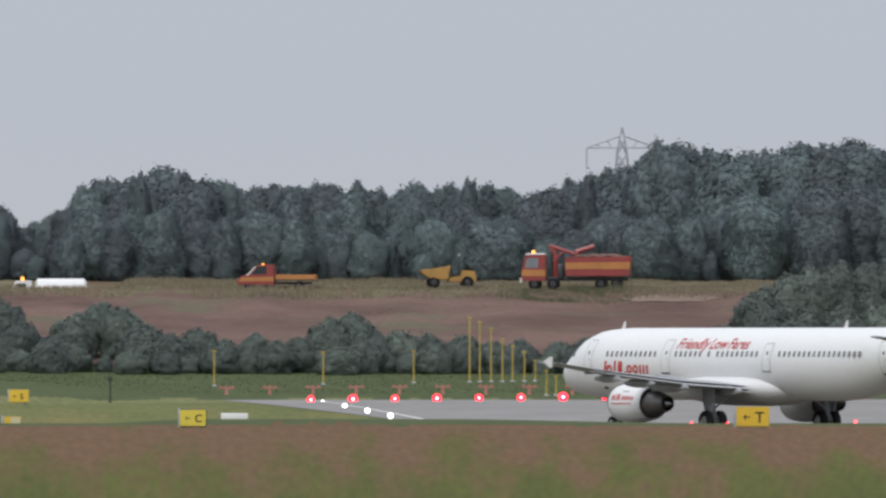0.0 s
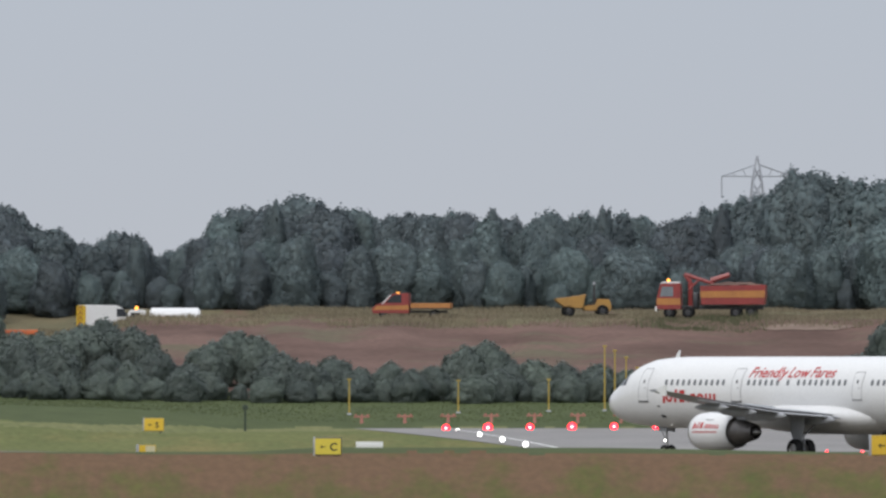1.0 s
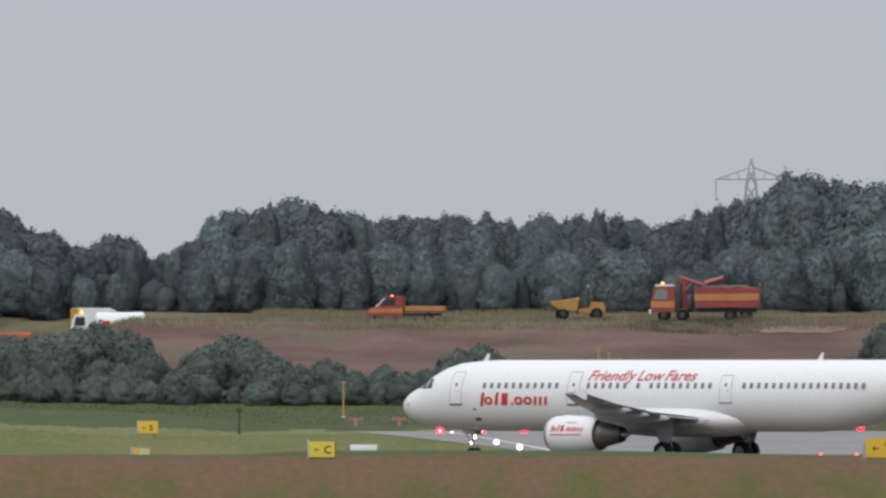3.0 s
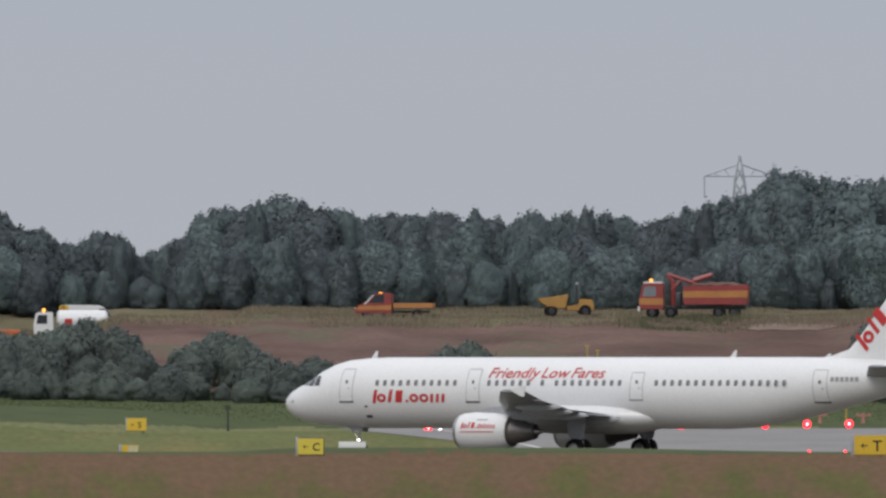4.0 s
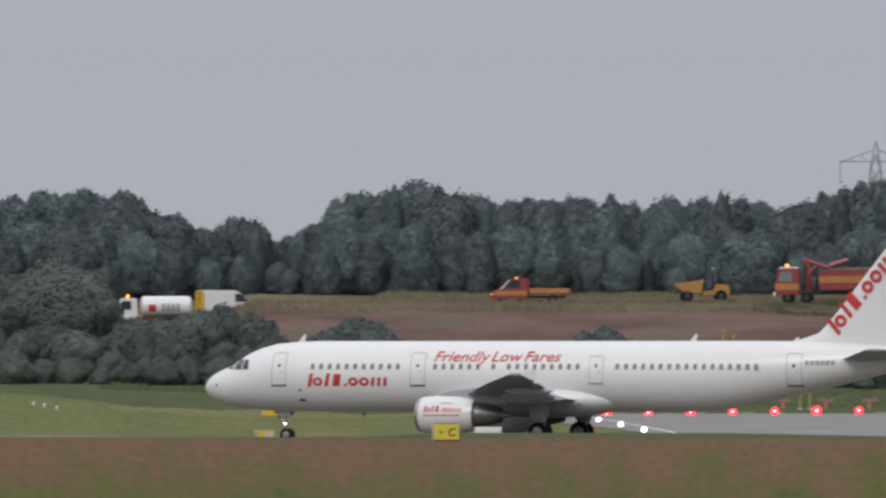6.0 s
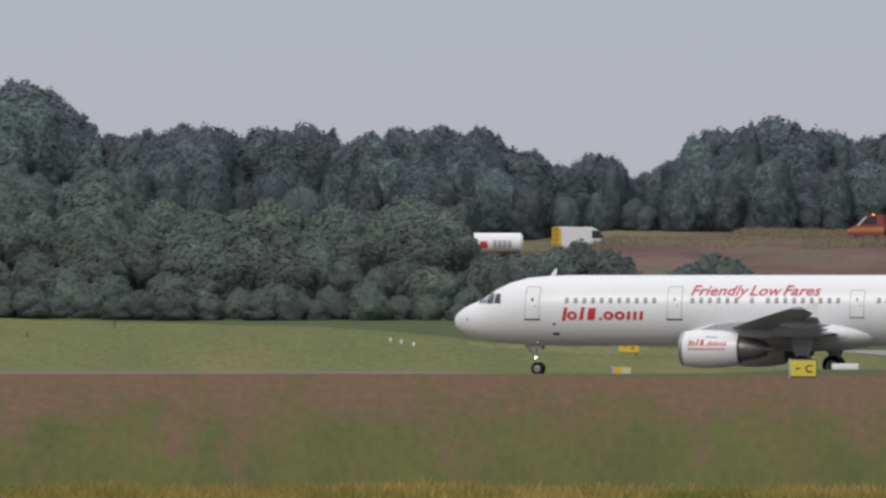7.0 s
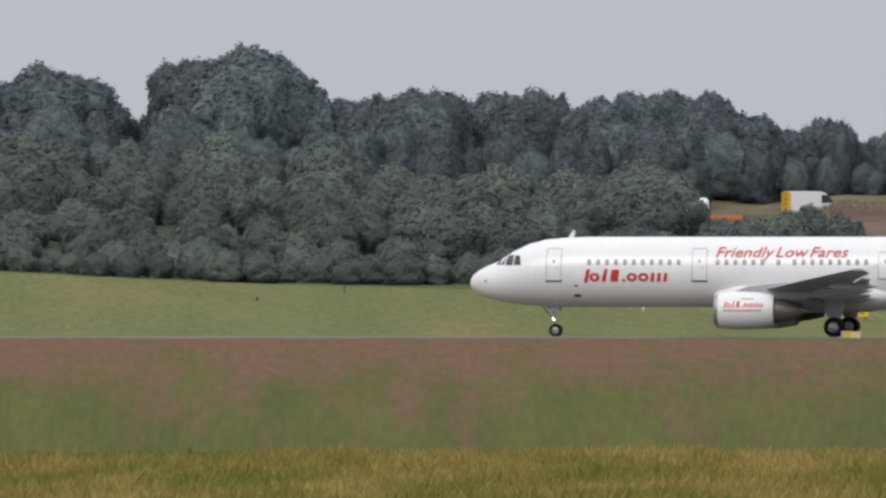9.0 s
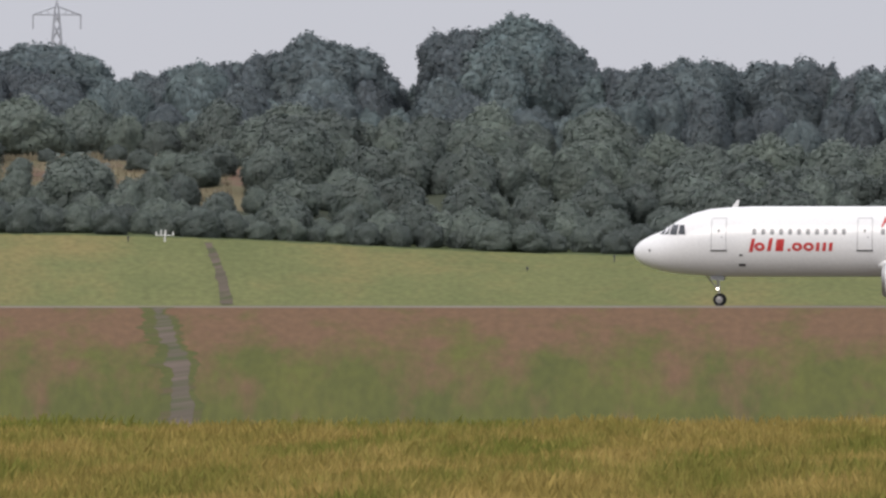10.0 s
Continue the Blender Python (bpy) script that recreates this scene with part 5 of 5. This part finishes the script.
def build_tanker():
    t = thing("tanker_lorry", "white tanker lorry with an amber beacon driving along the bank", "lorry")
    bm = bmesh.new()
    box(bm, -3.1, -0.4, 0.6, 2.9, 0.4, 0.85, 0.03)
    part("chassis", bm, M["dark"], t)
    cab = bevelled([(3.15, 0.6), (3.2, 1.4), (3.0, 2.35), (2.85, 2.5), (1.5, 2.5), (1.45, 0.6)], -1.1, 1.1, M["white"], t, "cab", "white cab", 0.06)
    bevelled([(3.17, 1.5), (3.0, 2.3), (2.95, 2.3), (3.1, 1.5)], -0.98, 0.98, M["pale_glass"], cab, "windscreen", "", 0.01)
    for y in (1.09, -1.12):
        bm = bmesh.new()
        slab(bm, [(2.95, 1.5), (2.8, 2.25), (2.0, 2.25), (2.0, 1.5)], y, y + 0.03)
        part("side_window", bm, M["glass"], cab)
    bm = bmesh.new()
    bmesh.ops.create_icosphere(bm, subdivisions=2, radius=0.17, matrix=pose(2.3, 0.4, 2.66))
    part("beacon", bm, M["amber_light"], cab, "flashing amber beacon")
    bm = bmesh.new()
    lathe(bm, [(1.2, 0.05), (1.18, 0.7), (1.0, 0.98), (-3.0, 0.98), (-3.2, 0.75), (-3.25, 0.05)], pose(0, 0, 1.78) @ Matrix.Diagonal((1, 1.1, 0.92, 1)), 24)
    tank = part("tank", bm, M["white"], t, "white cylindrical tank", True)

    def lay(x, z):
        return Vector((x, 1.1 * 0.98 * math.sqrt(max(0.0, 1 - ((z - 1.78) / 0.9) ** 2)) + 0.02, z))
    letter_blocks(tank, "red_panel", lay, bar(0.5, 1.35, -0.15, 1.95, 0, 6), M["red"])
    for i in range(4):
        x = -0.65 - 0.42 * i
        letter_blocks(tank, "writing_bar", lay, bar(x, 1.35, x - 0.3, 2.05, 0, 6), M["grey"])
    wheels = tyre_set(t, [(x, y) for x in (2.3, -1.6, -2.6) for y in (0.9, -0.9)], 0.45, 0.26)
    return t, wheels


build_tipper()
build_pickup()
build_dumper()
build_van()
tanker, tanker_wheels = build_tanker()


def build_barrier():
    u, r = 8, 668.6
    t = thing("orange_barrier", "long orange plastic barrier lying on the bank", "barrier", "", on_ground(u, r, 2))
    for i in range(3):
        bm = bmesh.new()
        box(bm, -1.6 + 1.08 * i, -0.2, 0.0, -0.56 + 1.08 * i, 0.2, 0.42, 0.06)
        part("section", bm, M["orange"], t, smooth=True)


build_barrier()


# ---- pylons ----
def build_pylon(u, r, top, tall, base_z, arm, label):
    x, y = spot(u, r)
    h = level(top, r)
    t = thing("pylon", label, "pylon", "power line pylons", pose(x, y, 0, 0, 0, face_lookout(u) + 8))
    k = 0.16 * r / 1500
    bm = bmesh.new()
    half = lambda z: 0.5 + (h - z) / tall * 4.2 if z < h - 6 else 0.12 + (h - z) * 0.16
    zs = [h - q * tall for q in (0, 0.05, 0.11, 0.18, 0.26, 0.36, 0.48, 0.62, 0.8, 1.0)]
    for z0, z1 in zip(zs, zs[1:]):
        a, b = half(z0), half(z1)
        for sx, sy in ((1, 1), (1, -1), (-1, 1), (-1, -1)):
            rod(bm, (sx * a, sy * a, z0), (sx * b, sy * b, z1), k, None, 4)
        for s in (1, -1):
            rod(bm, (-a, s * a, z0), (b, s * b, z1), k * 0.6, None, 4)
            rod(bm, (a, s * a, z0), (-b, s * b, z1), k * 0.6, None, 4)
            rod(bm, (s * a, -a, z0), (s * b, b, z1), k * 0.6, None, 4)
    part("lattice_tower", bm, M["steel"], t, "grey lattice steel tower, its colour lightened for haze")
    z_arm = h - 4.0 * arm / 7.0
    for s in (1, -1):
        bm = bmesh.new()
        for y0 in (-0.6, 0.6):
            rod(bm, (s * 0.6, y0, z_arm + 2.2), (s * arm, 0, z_arm), k * 0.8, None, 4)
            rod(bm, (s * 0.6, y0, z_arm), (s * arm, 0, z_arm), k * 0.8, None, 4)
        for q in (0.3, 0.6):
            rod(bm, (s * arm * q, 0, z_arm), (s * arm * (q + 0.12), 0, z_arm + 2.2 * (0.9 - q)), k * 0.5, None, 4)
        part("cross_arm", bm, M["steel"], t)
        bm = bmesh.new()
        rod(bm, (s * arm, 0, z_arm), (s * arm, 0, z_arm - 4.2 * arm / 7.0), k, None, 5)
        part("insulator", bm, M["steel"], t)
    return Vector((x, y, z_arm - 4.2 * arm / 7.0))


build_pylon(1314, 1500, 273, 48, 0, 7.0, "distant grey lattice pylon above the trees")
build_pylon(-1650, 2200, 254, 62, 0, 6.9, "distant grey lattice pylon on the skyline")


# ---- barley and grass ----
def blades(name, count, u0, u1, r0, r1, tall, width, mat, label, seed, heads=False, grass=True, patchy=0.0, gather=False):
    """Many single stalks in one mesh, each leaning its own way."""
    rng = np.random.default_rng(seed)
    u = rng.uniform(u0, u1, count)
    if gather:                         # thins out towards the ends
        u = np.clip(rng.normal((u0 + u1) / 2, (u1 - u0) / 5, count), u0, u1)
    r = np.sqrt(rng.uniform(r0 ** 2, r1 ** 2, count))
    verts, faces = [], []
    for i in range(count):
        x, y = spot(u[i], r[i])
        z = ground_z(u[i], r[i])
        wave = 1 + 0.22 * noise.noise((x * 0.35, y * 0.08, 2.0)) + 0.10 * noise.noise((x * 1.7, y * 0.5, 4.0))
        if patchy:
            wave *= max(0.15, 1 + patchy * noise.noise((x * 0.11, y * 0.07, 6.0)) + 0.6 * patchy * noise.noise((x * 0.45, y * 0.3, 1.0)))
        h = tall * rng.uniform(0.72, 1.12) * wave
        a = rng.uniform(-0.9, 0.9)
        w = width * rng.uniform(0.7, 1.3)
        lx, ly = rng.normal(0, 0.16) * h, rng.normal(0, 0.16) * h
        c, s = math.cos(a) * w, math.sin(a) * w
        k = len(verts)
        if heads:
            verts += [(x - c, y - s, z), (x + c, y + s, z), (x + c + lx, y + s + ly, z + h * 0.8), (x + 0.1 * c + lx * 1.5, y + ly * 1.5, z + h), (x - c + lx, y - s + ly, z + h * 0.8)]
            faces.append((k, k + 1, k + 2, k + 3, k + 4))
        else:
            verts += [(x - c, y - s, z), (x + c, y + s, z), (x + lx, y + ly, z + h)]
            faces.append((k, k + 1, k + 2))
    return tagged(obj(name, verts, faces, mat), label, "grass" if grass else "crop", kind="stuff")


blades("barley", 90000, -1900, 900, 96, 153, 0.72, 0.022, M["crop"], "ripening golden barley field with greenish patches", 3, True, False)
blades("verge_grass", 9000, -60, 1900, 598, 622, 0.06, 0.07, M["rough_grass"], "rough dark green grass below the bushes", 6)
blades("bank_grass", 40000, 40, 1900, 652, 674, 0.27, 0.04, M["straw"], "dry rough grass on top of the bank", 7, patchy=1.8)
blades("clearing_grass", 7000, -1800, -1340, 634, 664, 0.30, 0.06, M["straw"], "dry grass in a clearing among the bushes", 15, patchy=2.2)
blades("bank_weeds", 2000, 1100, 1330, 651, 656, 0.42, 0.05, M["weed"], "dark green weeds along the crest of the bank", 9, patchy=1.8, gather=True)


M["dark_green"] = material("dark_green_paint", (0.03, 0.045, 0.03), None, 0.6, 1, 9, 0.0)
M["pale_pink"] = material("pale_pink_panel", (0.55, 0.42, 0.38), (0.45, 0.34, 0.3), 0.6, 1, 9, 0.0)


def build_small_box(u, r, v, wide, tall, mat, name, label, category):
    t = thing(name, label, category, "", on_ground(u, r, face_lookout(u) + 10))
    low = max(0.0, level(v, r) - ground_z(u, r))
    bm = bmesh.new()
    box(bm, -wide / 2, -0.15, low, wide / 2, 0.15, low + tall, 0.03)
    part("panel", bm, mat, t, smooth=True)
    bm = bmesh.new()
    rod(bm, (0, 0.1, -0.1), (0, 0.1, low + 0.05), 0.05)
    part("post", bm, M["steel"], t)


build_small_box(-1546, 641, 640, 0.9, 0.7, M["pale_pink"], "notice_panel", "pale pinkish notice panel among the bushes", "panel")


def build_post(u, r, top, mat, label):
    t = thing("marker_post", label, "post", "", on_ground(u, r, face_lookout(u)))
    h = level(top, r) - ground_z(u, r)
    bm = bmesh.new()
    rod(bm, (0, 0, -0.1), (0, 0, h), 0.09, 0.06, 8)
    part("post", bm, mat, t)
    bm = bmesh.new()
    box(bm, -0.2, -0.08, h - 0.35, 0.2, 0.08, h, 0.02)
    part("head", bm, mat, t)


build_post(408, 575, 714, M["dark_green"], "dark green marker post on the airfield grass")


def motions():
    walk(airliner, taxi_rows(0.1))
    fine = taxi_rows(1 / 15)
    for w, radius in plane_wheels:
        walk(w, spin_rows(w, radius, fine, 1 / 15))
    rows = []
    for i in range(51):
        t = 0.2 * i
        u = lerp_rows([(0, 300), (1.0, 263), (2.5, 199), (5.5, 60), (7.5, -30), (9.0, -85), (10.0, -120)], t)
        x, y = spot(u, 664)
        z = lerp_rows([(0, 7.5), (2.5, 7.35), (4.5, 7.2), (10.0, 7.1)], t)
        rows.append((t, pose(x, y, max(z, ground_z(u, 664)), 0, 0, 180 + face_lookout(u))))
    walk(tanker, rows)
    for w in tanker_wheels:
        walk(w, spin_rows(w, 0.45, rows, 0.2))


motions()
